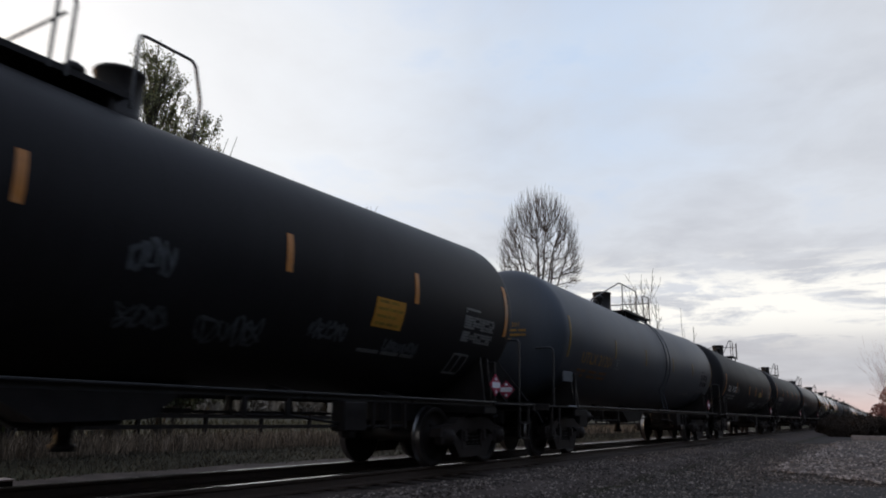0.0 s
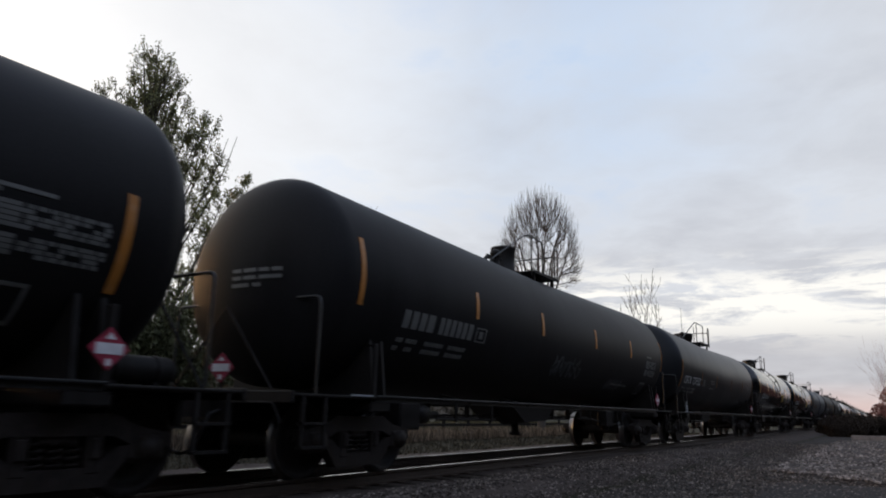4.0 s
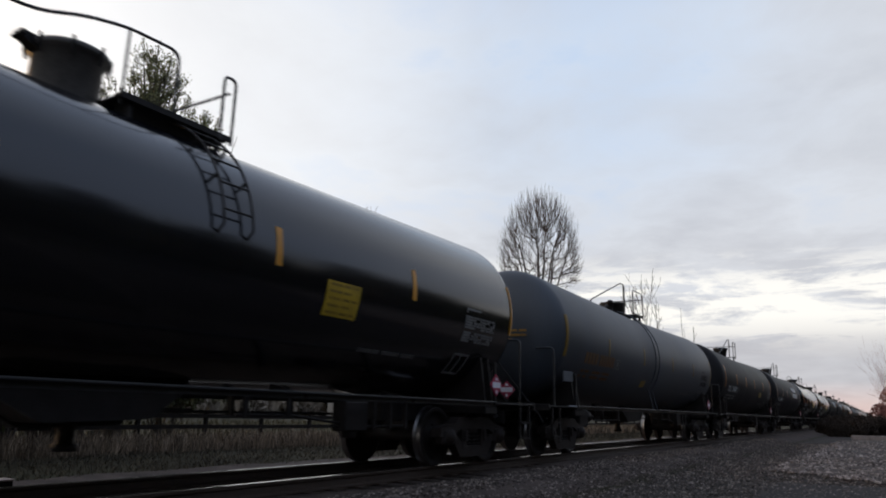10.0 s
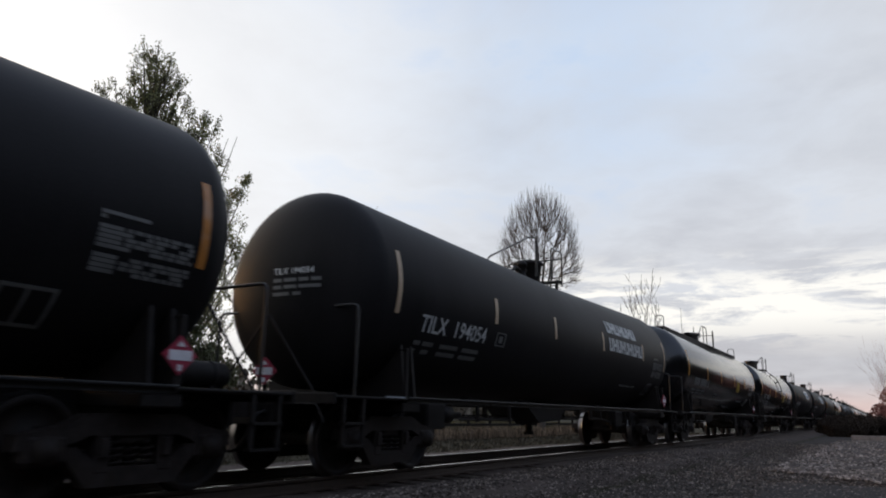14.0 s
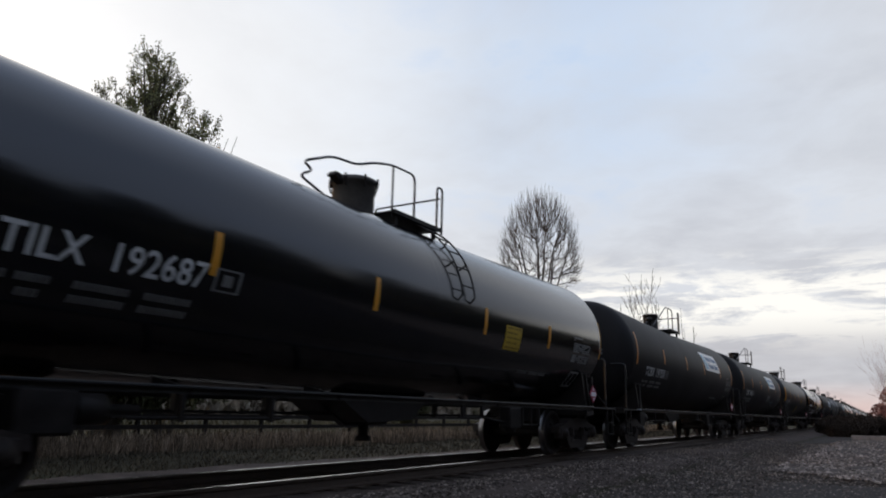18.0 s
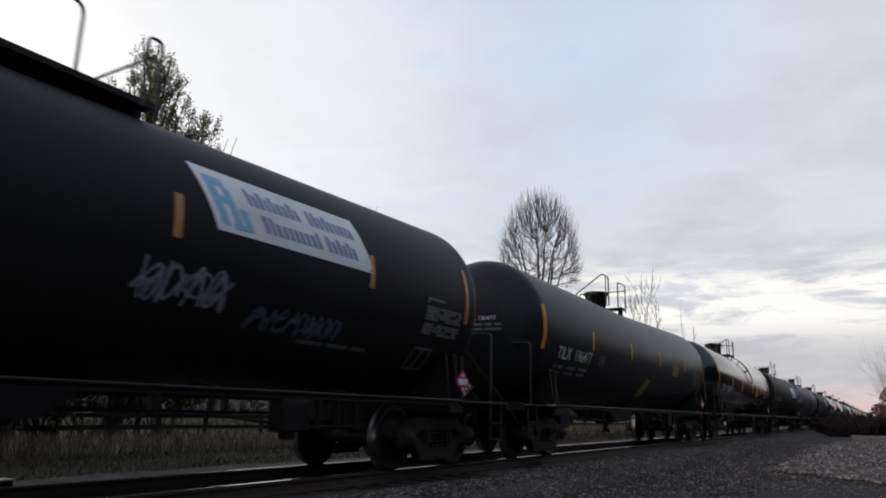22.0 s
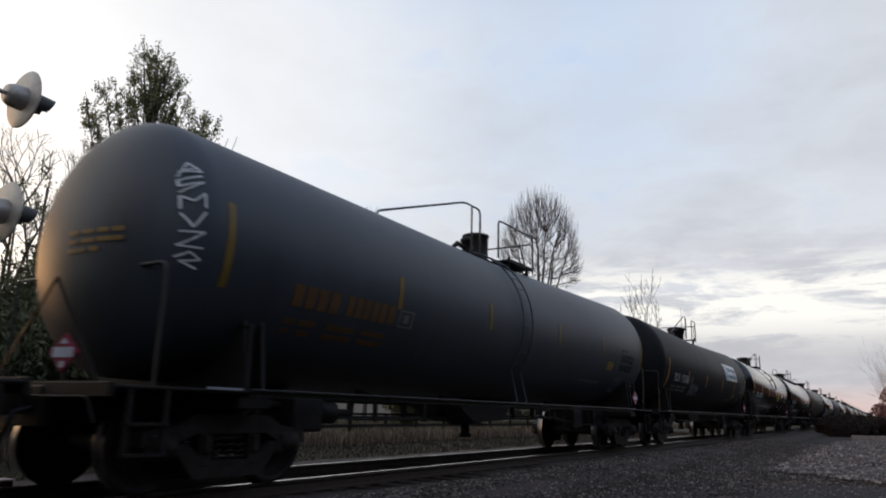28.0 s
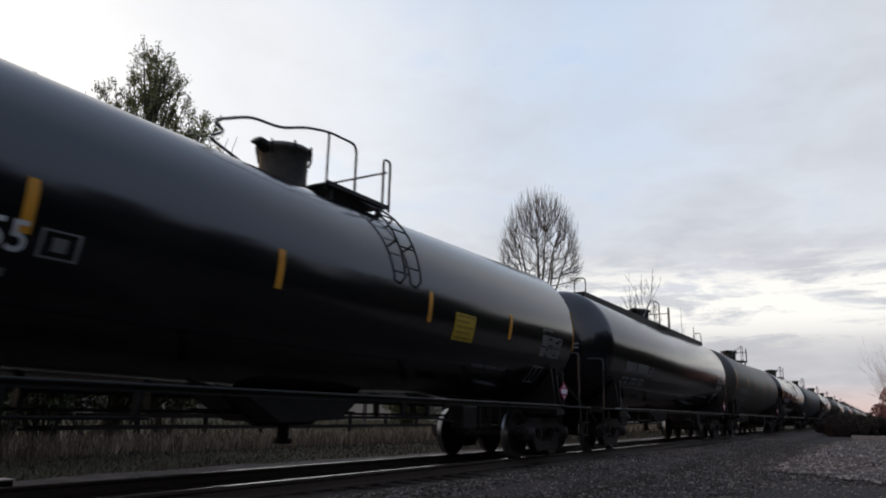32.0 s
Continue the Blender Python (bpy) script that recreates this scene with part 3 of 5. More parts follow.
def gate_hoop(front, back):
    def make(s):
        s.tube(bend([(0.68, front, 4.08), (0.68, front, 4.90), (0.68, back, 4.91), (0.68, back, 4.04)], 0.1), 0.021, 6)
    return make


def gate_stay(s):
    s.tube(bend([(0.68, -0.09, 4.72), (-0.80, -0.09, 4.72), (-0.80, -0.09, 4.08)], 0.1), 0.018, 6)


def ladder(s):
    """A curved ladder from the platform down to mid height."""
    r = TANK_R + 0.09
    for y in (0.80, 1.21):
        pts = [(r * math.cos(a), y, TANK_Z + r * math.sin(a)) for a in np.linspace(math.radians(68), math.radians(6), 10)]
        s.tube([(TANK_R * 0.35, y, TANK_Z + TANK_R * 0.99)] + pts + [(TANK_R * 0.995, y, TANK_Z + 0.08)], 0.017, 5)
        for a in (50, 28):
            a = math.radians(a)
            s.tube([(r * math.cos(a), y, TANK_Z + r * math.sin(a)), (TANK_R * 0.99 * math.cos(a), y, TANK_Z + TANK_R * 0.99 * math.sin(a))], 0.02, 5)
    for i in range(5):
        a = math.radians(60 - 12 * i)
        s.tube([(r * math.cos(a), 0.80, TANK_Z + r * math.sin(a)), (r * math.cos(a), 1.21, TANK_Z + r * math.sin(a))], 0.014, 5)


def long_ladder(s):
    """A ladder of two dark flat rails hugging the tank from the top to the side rail."""
    r = TANK_R + 0.05
    for y in (0.80, 1.21):
        pts = [(r * math.cos(a), y, TANK_Z + r * math.sin(a)) for a in np.linspace(math.radians(75), math.radians(-35), 16)]
        s.tube(pts + [(1.42, y, 1.07)], 0.017, 5)
    for i in range(11):
        a = math.radians(64 - 9.5 * i)
        s.tube([(r * math.cos(a), 0.80, TANK_Z + r * math.sin(a)), (r * math.cos(a), 1.21, TANK_Z + r * math.sin(a))], 0.009, 5)


def walkway(s):
    """A running board along the top of the tank, on brackets, with a skirt down to the shell."""
    z = TANK_Z + TANK_R
    s.box(0.30, 0.62, -7.5, 7.5, z + 0.03, z + 0.07)
    s.box(0.60, 0.63, -7.5, 7.5, z - 0.15, z + 0.08)
    for y in np.arange(-7.2, 7.4, 1.6):
        s.box(0.32, 0.60, y, y + 0.06, z - 0.16, z + 0.05)


def walk_loop(s):
    z = TANK_Z + TANK_R + 0.06
    s.tube(bend([(0.30, 7.35, z), (0.30, 7.35, z + 0.42), (0.62, 7.35, z + 0.42), (0.62, 7.35, z)], 0.12), 0.018, 5)


def placard_red(s):
    d = 0.193
    s.prism([(-d, 0), (0, -d), (d, 0), (0, d)], "x", -0.012, 0.012)


def placard_band(s):
    s.box(0.014, 0.018, -0.13, 0.13, -0.05, 0.05)
    s.prism([(-0.05, 0.085), (0.05, 0.085), (0, 0.145)], "x", 0.014, 0.018)
    s.box(0.014, 0.018, -0.025, 0.025, -0.15, -0.09)


def bracket_bar(s):
    """The flat upright that carries a placard."""
    s.box(-0.035, -0.015, -0.03, 0.03, -0.36, 0.16)
    s.box(-0.03, -0.012, -0.16, 0.16, -0.02, 0.02)


def white_stripe(s):
    s.box(1.468, 1.476, -7.70, -7.22, 1.058, 1.084)


def placard_holder(s):
    s.box(-0.01, 0.01, -0.2, 0.2, -0.11, 0.11, 0.006)


def board_plate(s):
    s.box(-0.012, 0.012, -0.13, 0.13, -0.19, 0.20, 0.006)


def board_bars(s):
    for z in (0.02, -0.06, -0.14):
        s.box(0.013, 0.017, -0.09 if z > -0.1 else -0.03, 0.09 if z > -0.1 else 0.03, z, z + 0.045)


def side_frame(s):
    """The cast side frame of a bogie, in bogie space, on the near side."""
    # top chord, tension member, columns and pedestals
    s.prism([(-1.14, 0.62), (-0.74, 0.69), (-0.52, 0.80), (0.52, 0.80), (0.74, 0.69), (1.14, 0.62), (1.16, 0.48), (0.74, 0.50), (0.50, 0.60), (-0.50, 0.60), (-0.74, 0.50), (-1.16, 0.48)], "x", 0.90, 1.10)
    s.prism([(-0.80, 0.52), (-0.58, 0.50), (-0.34, 0.32), (0.34, 0.32), (0.58, 0.50), (0.80, 0.52), (0.48, 0.14), (-0.48, 0.14)], "x", 0.92, 1.08)
    s.box(0.95, 1.02, -0.30, 0.30, 0.16, 0.30, 0.01)
    for a in (-1, 1):
        s.box(0.92, 1.09, a * 0.34 - 0.08, a * 0.34 + 0.08, 0.26, 0.70, 0.015)
        s.box(0.90, 1.12, a * 0.89 - 0.20, a * 0.89 + 0.20, 0.34, 0.63, 0.05)
        s.box(1.08, 1.13, a * 0.34 - 0.05, a * 0.34 + 0.05, 0.40, 0.58, 0.01)


def bearing(s):
    s.lathe([(0.001, 1.21), (0.06, 1.21), (0.075, 1.18), (0.125, 1.17), (0.13, 0.98)], "x", 14, (0, 0, 0))


def springs(s):
    for y in (-0.17, 0.0, 0.17):
        pts = [(1.0 + 0.065 * math.cos(t), y + 0.065 * math.sin(t), 0.29 + 0.25 * t / (8 * math.pi)) for t in np.linspace(0, 8 * math.pi, 33)]
        s.tube(pts, 0.016, 4)


def bolster(s):
    s.box(-1.06, 1.06, -0.2, 0.2, 0.52, 0.74, 0.03)
    s.lathe([(0.2, 0.72), (0.2, 0.80), (0.001, 0.80)], "z", 16)
    s.box(-0.9, 0.9, 0.32, 0.40, 0.36, 0.46, 0.01)
    s.box(-0.9, 0.9, -0.40, -0.32, 0.36, 0.46, 0.01)


def wheelset(s):
    """Axle and the webs of both wheels, turning about x."""
    s.lathe([(0.001, -1.15), (0.07, -1.15), (0.075, -0.95), (0.10, -0.86), (0.10, 0.86), (0.075, 0.95), (0.07, 1.15), (0.001, 1.15)], "x", 14)
    for a in (-1, 1):
        o = 0.80 * a
        prof = [(0.11, o + 0.02 * a), (0.13, o + 0.03 * a), (0.16, o + 0.01 * a), (0.30, o - 0.05 * a), (0.395, o + 0.0 * a), (0.41, o + 0.035 * a), (0.46, o + 0.04 * a), (0.479, o + 0.034 * a)]
        s.lathe(prof, "x", 32)
        s.lathe([(0.11, o - 0.10 * a), (0.18, o - 0.07 * a), (0.34, o - 0.11 * a), (0.41, o - 0.10 * a), (0.495, o - 0.105 * a)], "x", 32)
        for i in range(3):
            b = 2 * math.pi * i / 3
            s.tube([(o + 0.03 * a, 0.2 * math.cos(b), 0.2 * math.sin(b)), (o - 0.02 * a, 0.2 * math.cos(b), 0.2 * math.sin(b))], 0.022, 6)


def tread(s):
    for a in (-1, 1):
        o = 0.80 * a
        s.lathe([(0.479, o + 0.034 * a), (WHEEL_R - 0.001, o + 0.02 * a), (WHEEL_R, o - 0.03 * a), (WHEEL_R + 0.004, o - 0.07 * a), (0.508, o - 0.085 * a), (0.51, o - 0.10 * a), (0.495, o - 0.105 * a)], "x", 32)


def graffiti(seed, y, z, w, h, mat_r=0.018):
    """Loose looping strokes laid on the tank."""
    rng = random.Random(seed)
    s = Shape()
    a0 = arc_of(z)
    k = max(3, int(w / (h * 0.62)))
    for i in range(k):
        cx = w * (i + 0.5) / k
        ph = [rng.uniform(0, 6.3) for _ in range(4)]
        fr = [rng.choice((1, 2)), rng.choice((1, 2, 3))]
        pts = []
        for t in np.linspace(0, 6.0, 26):
            u = cx + w / k * (0.42 * math.sin(fr[0] * t + ph[0]) + 0.16 * math.sin(3 * t + ph[1]))
            q = h * (0.5 + 0.36 * math.sin(fr[1] * t + ph[2]) + 0.14 * math.sin(4 * t + ph[3]))
            pts.append((u, q))
        for (u0, q0), (u1, q1) in zip(pts, pts[1:]):
            d = Vector((u1 - u0, q1 - q0))
            if d.length < 1e-4:
                continue
            nrm = Vector((-d.y, d.x)).normalized() * mat_r * rng.uniform(0.7, 1.3)
            quad = [(u0 - nrm.x, q0 - nrm.y), (u1 - nrm.x, q1 - nrm.y), (u1 + nrm.x, q1 + nrm.y), (u0 + nrm.x, q0 + nrm.y)]
            s.add([on_tank(y + a, a0 + b, 0.006) for a, b in quad], [(0, 1, 2, 3)])
    return s


TURN = pose(0, 0, 0, 0, 0, 180)
WHEELS = []      # (wheelset, its place in the bogie)


def bogie(car, y, spin):
    b = part("bogie", shared("bogie_bolster", M_CAST, bolster), None, car, "grimy cast steel bogie", pose(0, y, 0))
    for a in (0, 180):
        part("side_frame", shared("side_frame", M_CAST, side_frame), None, b, "", pose(0, 0, 0, 0, 0, a))
        part("spring_nest", shared("springs", M_CAST, springs), None, b, "", pose(0, 0, 0, 0, 0, a))
    for d in (-0.89, 0.89):
        w = part("wheelset", wheelset_mesh(), None, b, "worn steel wheels on an axle", pose(0, d, WHEEL_R))
        if spin:
            WHEELS.append((w, d))
        for a in (0, 180):
            part("axle_bearing", shared("bearing", M_CAST, bearing), None, b, "", pose(0, d, WHEEL_R, 0, 0, a))
    return b


def wheelset_mesh():
    """Grimy webs with bright running treads."""
    if "wheelset" not in CACHE:
        s = Shape()
        wheelset(s)
        k = len(s.f)
        tread(s)
        me = s.mesh("wheelset", M_WHEEL)
        me.materials.append(M_TREAD)
        me.polygons.foreach_set("material_index", [0] * k + [1] * (len(s.f) - k))
        CACHE["wheelset"] = me
    return CACHE["wheelset"]


CARS = {}
REAR = {3: 7.3, 4: 7.32, 6: 7.47, 7: 7.32, 8: 7.32, 9: 7.42, 12: 7.7, 13: 7.6}    # how far back the straight shell reaches
SHIFTED = {3: (0.15, -0.5), 6: (-0.1, 0.2), 9: (-0.1, -0.4), 13: (0.45, 0.2)}    # data panel and test box
RAISED = (5, 6, 10, 14)    # cars whose end strips stand higher than the rest
LADDERS = {-4: -0.28, 2: -1.55, 12: -1.15}    # where the grey cars' ladders stand
TAPES = (-7.6, -4.4, -1.6, 1.58, 4.4, 7.66)
TAPES_B = (-7.2, -4.39, -0.74, 1.36, 3.67, 7.1)
TAPES_D = (-7.51, -4.56, -1.47, 1.41, 4.58, 7.17)
TAPES_C = (-7.5, -4.45, -1.7, 1.36, 4.8, 7.15)
# hatch housing, its place, the hand rail's front, rise and foot, the gate's place, where a long hoop before it begins
HATCH = {
    "loop": ("low", -0.42, 0, 0, 0, 1.34, None), "board": ("low", -0.2, -1.6, -0.6, 0.42, 1.55, None), "plain": ("squat", -0.88, -3.2, -1.25, 0.4, 1.22, None),
    "mid": ("tall", -0.46, -2.0, -0.48, 0.47, 1.20, None), "long": ("tall", -1.0, -3.4, -1.08, 0.72, 1.96, 1.25),
    "rearloop": ("low", -0.24, 0, 0, 0, 1.52, None),
    "turned": ("tall", 0.22, 0, 0, 0, -0.76, None),
    "tilx": ("cone", 0.18, -2.9, -1.0, -0.62, 0.72, 0.04), "tilx_front": ("cone", -0.35, -3.35, -1.5, -0.94, 0.42, -0.31),
    "tcbx": ("tall", -0.62, -3.15, -0.62, 0.55, 1.45, None),
    "natx": ("squat", 0.05, -3.45, -1.0, -0.62, 1.16, 0.05), "wide": ("tall", 0.5, -3.74, -1.05, -0.4, 2.01, 0.27),
}


def tank_car(n, kind, mark="", tape=M_AMBER, extras=(), label="", hatch="mid", near=True, tapes=TAPES, band=2.68, panel=(1.8, 2.71), mark_y=-6.53, mark_w=2.07):
    """One tank car. extras: what its side carries."""
    car = thing("tank_car", label, "tank car", "cars of the train")
    CARS[n] = car
    BACK_END["half"] = REAR.get(n, 7.6 if kind == "grey" else 7.5)
    part("tank", tank_mesh(kind, BACK_END["half"]), None, car)
    for flip, m in ((False, pose(0, 0, 0)), (True, TURN)):
        part("stub_sill", shared("sill", M_FRAME, sill), None, car, "", m)
        part("tank_saddle", shared("saddle", M_FRAME, saddle), None, car, "", m)
        part("end_platform", shared("deck", M_FRAME, deck), None, car, "", m)
        part("end_handrail", shared("end_rail", M_RAILING, end_rail), None, car, "", m)
        part("coupler", shared("coupler", M_CAST, coupler), None, car, "", m)
        part("side_rail", shared("side_rail", M_RAILING, side_rail), None, car, "", m)
        if near:
            part("end_brace", shared("end_brace", M_FRAME, end_brace), None, car, "", m)
            part("steps", shared("steps", M_FRAME, steps), None, car, "", m)
            part("grab_iron", shared("corner_post", M_FRAME, corner_post), None, car, "", m)
            part("air_hose", shared("hose", M_FRAME, hose), None, car, "", m)
            part("uncoupling_lever", shared("cut_lever", M_FRAME, cut_lever), None, car, "", m)
    if near:
        key = shared("steps_mirror", M_FRAME, lambda s: mirrored(s, steps))
        part("steps", key, None, car)
        part("grab_iron", shared("corner_post_mirror", M_FRAME, lambda s: mirrored(s, corner_post)), None, car)
        for y in (-4.5, -2.2, 2.2, 4.5):
            part("bracket", shared("bracket", M_FRAME, rail_bracket), None, car, "", pose(0, y, 0))
        part("brake_rigging", shared("brake_lever", M_FRAME, brake_lever), None, car)
        for y in (4.1, 4.5, 4.9):
            part("pipe_hanger", shared("pipe_hanger", M_FRAME, pipe_hanger), None, car, "", pose(0, y, 0))
        part("brake_pipe", shared("brake_pipe", M_FRAME, brake_pipe), None, car)
        part("brake_cylinder", shared("brake_cylinder", M_FRAME, brake_cylinder), None, car)
        part("floor_pipe", shared("front_pipe", M_FRAME, front_pipe), None, car)
        part("floor_pipe", shared("rear_pipe", M_FRAME, rear_pipe), None, car)
        part("control_valve", shared("control_valve", M_FRAME, control_valve), None, car)
        part("end_stripe", shared("white_stripe", M_SPRAY, white_stripe), None, car, "short white reflective stripe")
        if n in (-4, 2):
            part("placard_holder", shared("holder", M_PLATE, placard_holder), None, car, "dull grey placard holder", pose(1.40, -7.55, 1.71, 0, 0, -10))
        if n == -1:
            board = part("number_board", shared("board_plate", M_PLATE, board_plate), None, car, "grey board with white bars", pose(1.42, -7.20, 1.22))
            part("board_bars", shared("board_bars", M_WHITE, board_bars), None, board)
        part("air_reservoir", shared("reservoir", M_FRAME, reservoir), None, car, "black air reservoir", pose(0.62, 7.9, 1.25))
        for y, x, z, turn in ((-8.62, 0.42 if kind == "grey" else 0.06, 1.38, -78), (7.08, 1.45, 1.37, -4)):
            part("placard_bracket", shared("bracket_bar", M_FRAME, bracket_bar), None, car, "", pose(x, y, z, 0, 0, turn))
            p = part("placard", shared("placard", M_RED, placard_red), None, car, "red diamond hazard placard", pose(x, y, z, 0, 0, turn))
            part("placard_band", shared("placard_band", M_PLACARD, placard_band), None, p, "white band of the placard")
    part("bottom_skid", shared("skid", M_FRAME, skid), None, car)
    part("outlet_nozzle", shared("nozzle", M_FRAME, nozzle), None, car, "", pose(0, 0.15, 0))
    top = TOP
    dome, hy, front, rise, down, gate, hoop = HATCH[hatch]
    d = part("hatch", shared("dome_" + dome, M_DOME if dome == "low" else M_DARKDOME, {"low": dome_low, "tall": dome_tall, "cone": dome_cone, "squat": dome_squat}[dome]), None, car, "round black hatch housing", pose(0, hy, top - 0.05))
    if near:
        if dome == "low":
            part("hinge", shared("hinge", M_FRAME, hinge), None, d)
            for i in range(8):
                part("clamp_bolt", shared("dome_bolt", M_FRAME, dome_bolt), None, d, "", pose(0, 0, 0, 0, 0, 45 * i + 20))
        else:
            part("valve_manifold", shared("fittings", M_FRAME, fittings), None, car, "", pose(0, hy - 0.3, top - 0.03))
        if dome != "low":
            part("safety_valve", shared("valve", M_FRAME, valve), None, car, "", pose(0.12, hy - 0.62, top - 0.05))
    if hatch == "turned":
        part("hatch_handrail", shared("turned_rail", M_RAILING, turned_rail), None, car)
    elif dome == "low" and hatch != "board":
        part("hatch_handrail", shared("loop_rail", M_RAILING, loop_rail), None, car, "curled tube handrail", pose(0, hy + 0.38, 0))
        part("rail_post", shared("rail_post", M_RAILING, rail_post), None, car, "", pose(0, hy + 0.30, 0))
    else:
        part("hatch_handrail", shared("plain_rail" + hatch, M_RAILING, plain_rail(front, rise, down)), None, car)
        part("rail_post", shared("rail_post", M_RAILING, rail_post), None, car, "", pose(0, rise + 0.3, 0))
    start = hy + 0.25
    if hatch == "turned":
        start, gate = -2.1, -0.05
    part("hatch_platform", shared("top_deck" + hatch, M_FRAME, top_deck(gate - start)), None, car, "", pose(0, start, top + 0.05))
    if near:
        for x in (0.25, 0.6):
            for y in (start + 0.15, gate - 0.15):
                part("platform_leg", shared("deck_leg", M_FRAME, deck_leg), None, car, "", pose(x, y, top + 0.05))
    gate = -0.76 if hatch == "turned" else gate
    if hoop is None:
        part("gate_handrail", shared("gate_rail", M_RAILING, gate_rail), None, car, "", pose(0, gate, 0))
    else:
        part("gate_handrail", shared("gate_hoop" + hatch, M_RAILING, gate_hoop(hoop, gate)), None, car)
    part("gate_stay", shared("gate_stay", M_RAILING, gate_stay), None, car, "", pose(0, gate, 0))
    if kind == "gloss" and hatch not in ("plain", "board"):
        part("ladder", shared("ladder", M_FRAME, ladder), None, car, "", pose(0, gate - 1.55, 0))
    elif n in LADDERS:
        part("ladder", shared("long_ladder", M_GREY, long_ladder), None, car, "", pose(0, LADDERS[n], 0))
    if "walkway" in extras:
        part("walkway", shared("walkway", M_FRAME, walkway), None, car, "running board along the tank top")
        for y in (0.0, -14.7):
            part("walkway_hoop", shared("walk_loop", M_RAILING, walk_loop), None, car, "", pose(0, y, 0))
    for y in (-6.97, 6.97):
        bogie(car, y, near)
    # markings on the near side
    tape = M_DIMTAPE if kind == "grey" else M_RUSTAPE if kind == "matte" and tape is M_AMBER and n != 9 else tape
    tag = tape.name
    for i, y in enumerate(tapes):
        tall = i in (0, len(tapes) - 1)
        lift = 0.2 if n in RAISED else 0.0
        key = ("tape", tall, tag, band, lift, y, BACK_END["half"])
        if key not in CACHE:
            CACHE[key] = (patch(y - 0.05, y + 0.05, band - 0.42 + lift, band + 0.50 + lift) if tall else patch(y - 0.05, y + 0.05, band - 0.23, band + 0.23)).mesh("reflective_tape", tape)
        part("reflective_tape", CACHE[key], None, car, "" if i else "upright amber reflective strip")
    ink = M_GILT if n == -4 else M_ORANGE if kind == "grey" else M_WHITE
    if mark:
        tagged(part("reporting_mark", tank_words(mark.replace(" ", "  " if mark[0] == "T" or n == -1 else " "), mark_y, 2.08, 0.375, 1.0, 0.012, mark_w), ink, car, "painted white lettering" if ink is M_WHITE else "faded orange lettering"), kind="stuff")
    elif near:
        key = ("mark_bars", kind == "grey")
        if key not in CACHE:
            CACHE[key] = bars(-6.53, 2.34, [[(0, 0.16), (0.22, 0.38), (0.44, 0.6), (0.66, 0.84), (1.0, 1.12), (1.17, 1.3), (1.35, 1.48), (1.53, 1.66), (1.71, 1.84), (1.9, 2.05)]], height=0.26).mesh("reporting_mark", M_ORANGE if kind == "grey" else M_PALE)
        tagged(part("reporting_mark", CACHE[key], None, car, "worn unreadable lettering"), kind="stuff")
    if near:
        key = ("stencil", kind == "grey")
        if key not in CACHE:
            CACHE[key] = bars(-6.53, 1.94, [[(0.0, 0.18), (0.25, 0.55), (0.75, 1.3), (1.45, 2.0)], [(0.0, 0.14), (0.3, 0.5), (0.75, 1.3), (1.45, 2.0)]], height=0.062, gap=0.055, cell=0.062).mesh("stencil", M_PALE if kind != "grey" else M_ORANGE)
            rnd = random.Random(31)
            rows = [[(0.0, 0.5)], [(0.0, 0.05)], []]
            for k in range(9):
                if k == 5:
                    rows.append([])
                row = [(0.0, 0.24)] if k not in (1, 4) else [(0.0, 0.34)]
                u = 0.28 if k not in (1, 4) else 0.38
                while u < 1.0:
                    w = rnd.uniform(0.05, 0.16)
                    if rnd.random() < 0.9:
                        row.append((u, min(1.04, u + w)))
                    u += w + 0.025
                rows.append(row)
            CACHE[key, 1] = bars(5.9, 2.60, rows, height=0.035, gap=0.008).mesh("data_panel", M_INK if kind == "grey" else M_PALE)
            CACHE[key, 2] = bars(3.4, 1.72, [[(0.0, 0.5), (0.56, 1.0), (1.06, 1.4)]], height=0.045, cell=0.045).mesh("stencil", M_PALE)
            s = Shape()
            for a, b, c, d in ((0, 0.34, 0.0, 0.03), (0, 0.34, 0.36, 0.39), (0, 0.03, 0.03, 0.36), (0.31, 0.34, 0.03, 0.36), (0.11, 0.23, 0.1, 0.29)):
                q = patch(-4.36 + a * 1.05, -4.36 + b * 1.05, 2.07 + c * 0.62, 2.07 + d * 0.62, cols=1)
                s.add(q.v, q.f)
            CACHE[key, 3] = s.mesh("load_box", M_PALE)
            # grey cars' head writing takes a brighter gold, low sunlight put into its colour
            CACHE[key, 4] = head_bars(-0.05, 2.70, [[(0.0, 0.16), (0.2, 0.42), (0.46, 0.62), (0.66, 0.82)], [(0.0, 0.16), (0.2, 0.42), (0.46, 0.82)], [(0.0, 0.3), (0.36, 0.5)]]).mesh("head_stencil", M_GILT if kind == "grey" else M_PALE)
            s = Shape()
            for a, b, c, d in ((0, 0.5, 0.0, 0.03), (0, 0.5, 0.30, 0.33), (0, 0.03, 0.03, 0.30), (0.47, 0.5, 0.03, 0.30), (0.23, 0.26, 0.03, 0.3)):
                q = patch(5.9 + a, 5.9 + b, 1.52 + c, 1.52 + d, cols=1, lean=0.0)
                s.add(q.v, q.f)
            CACHE[key, 5] = s.mesh("test_box", M_PALE)
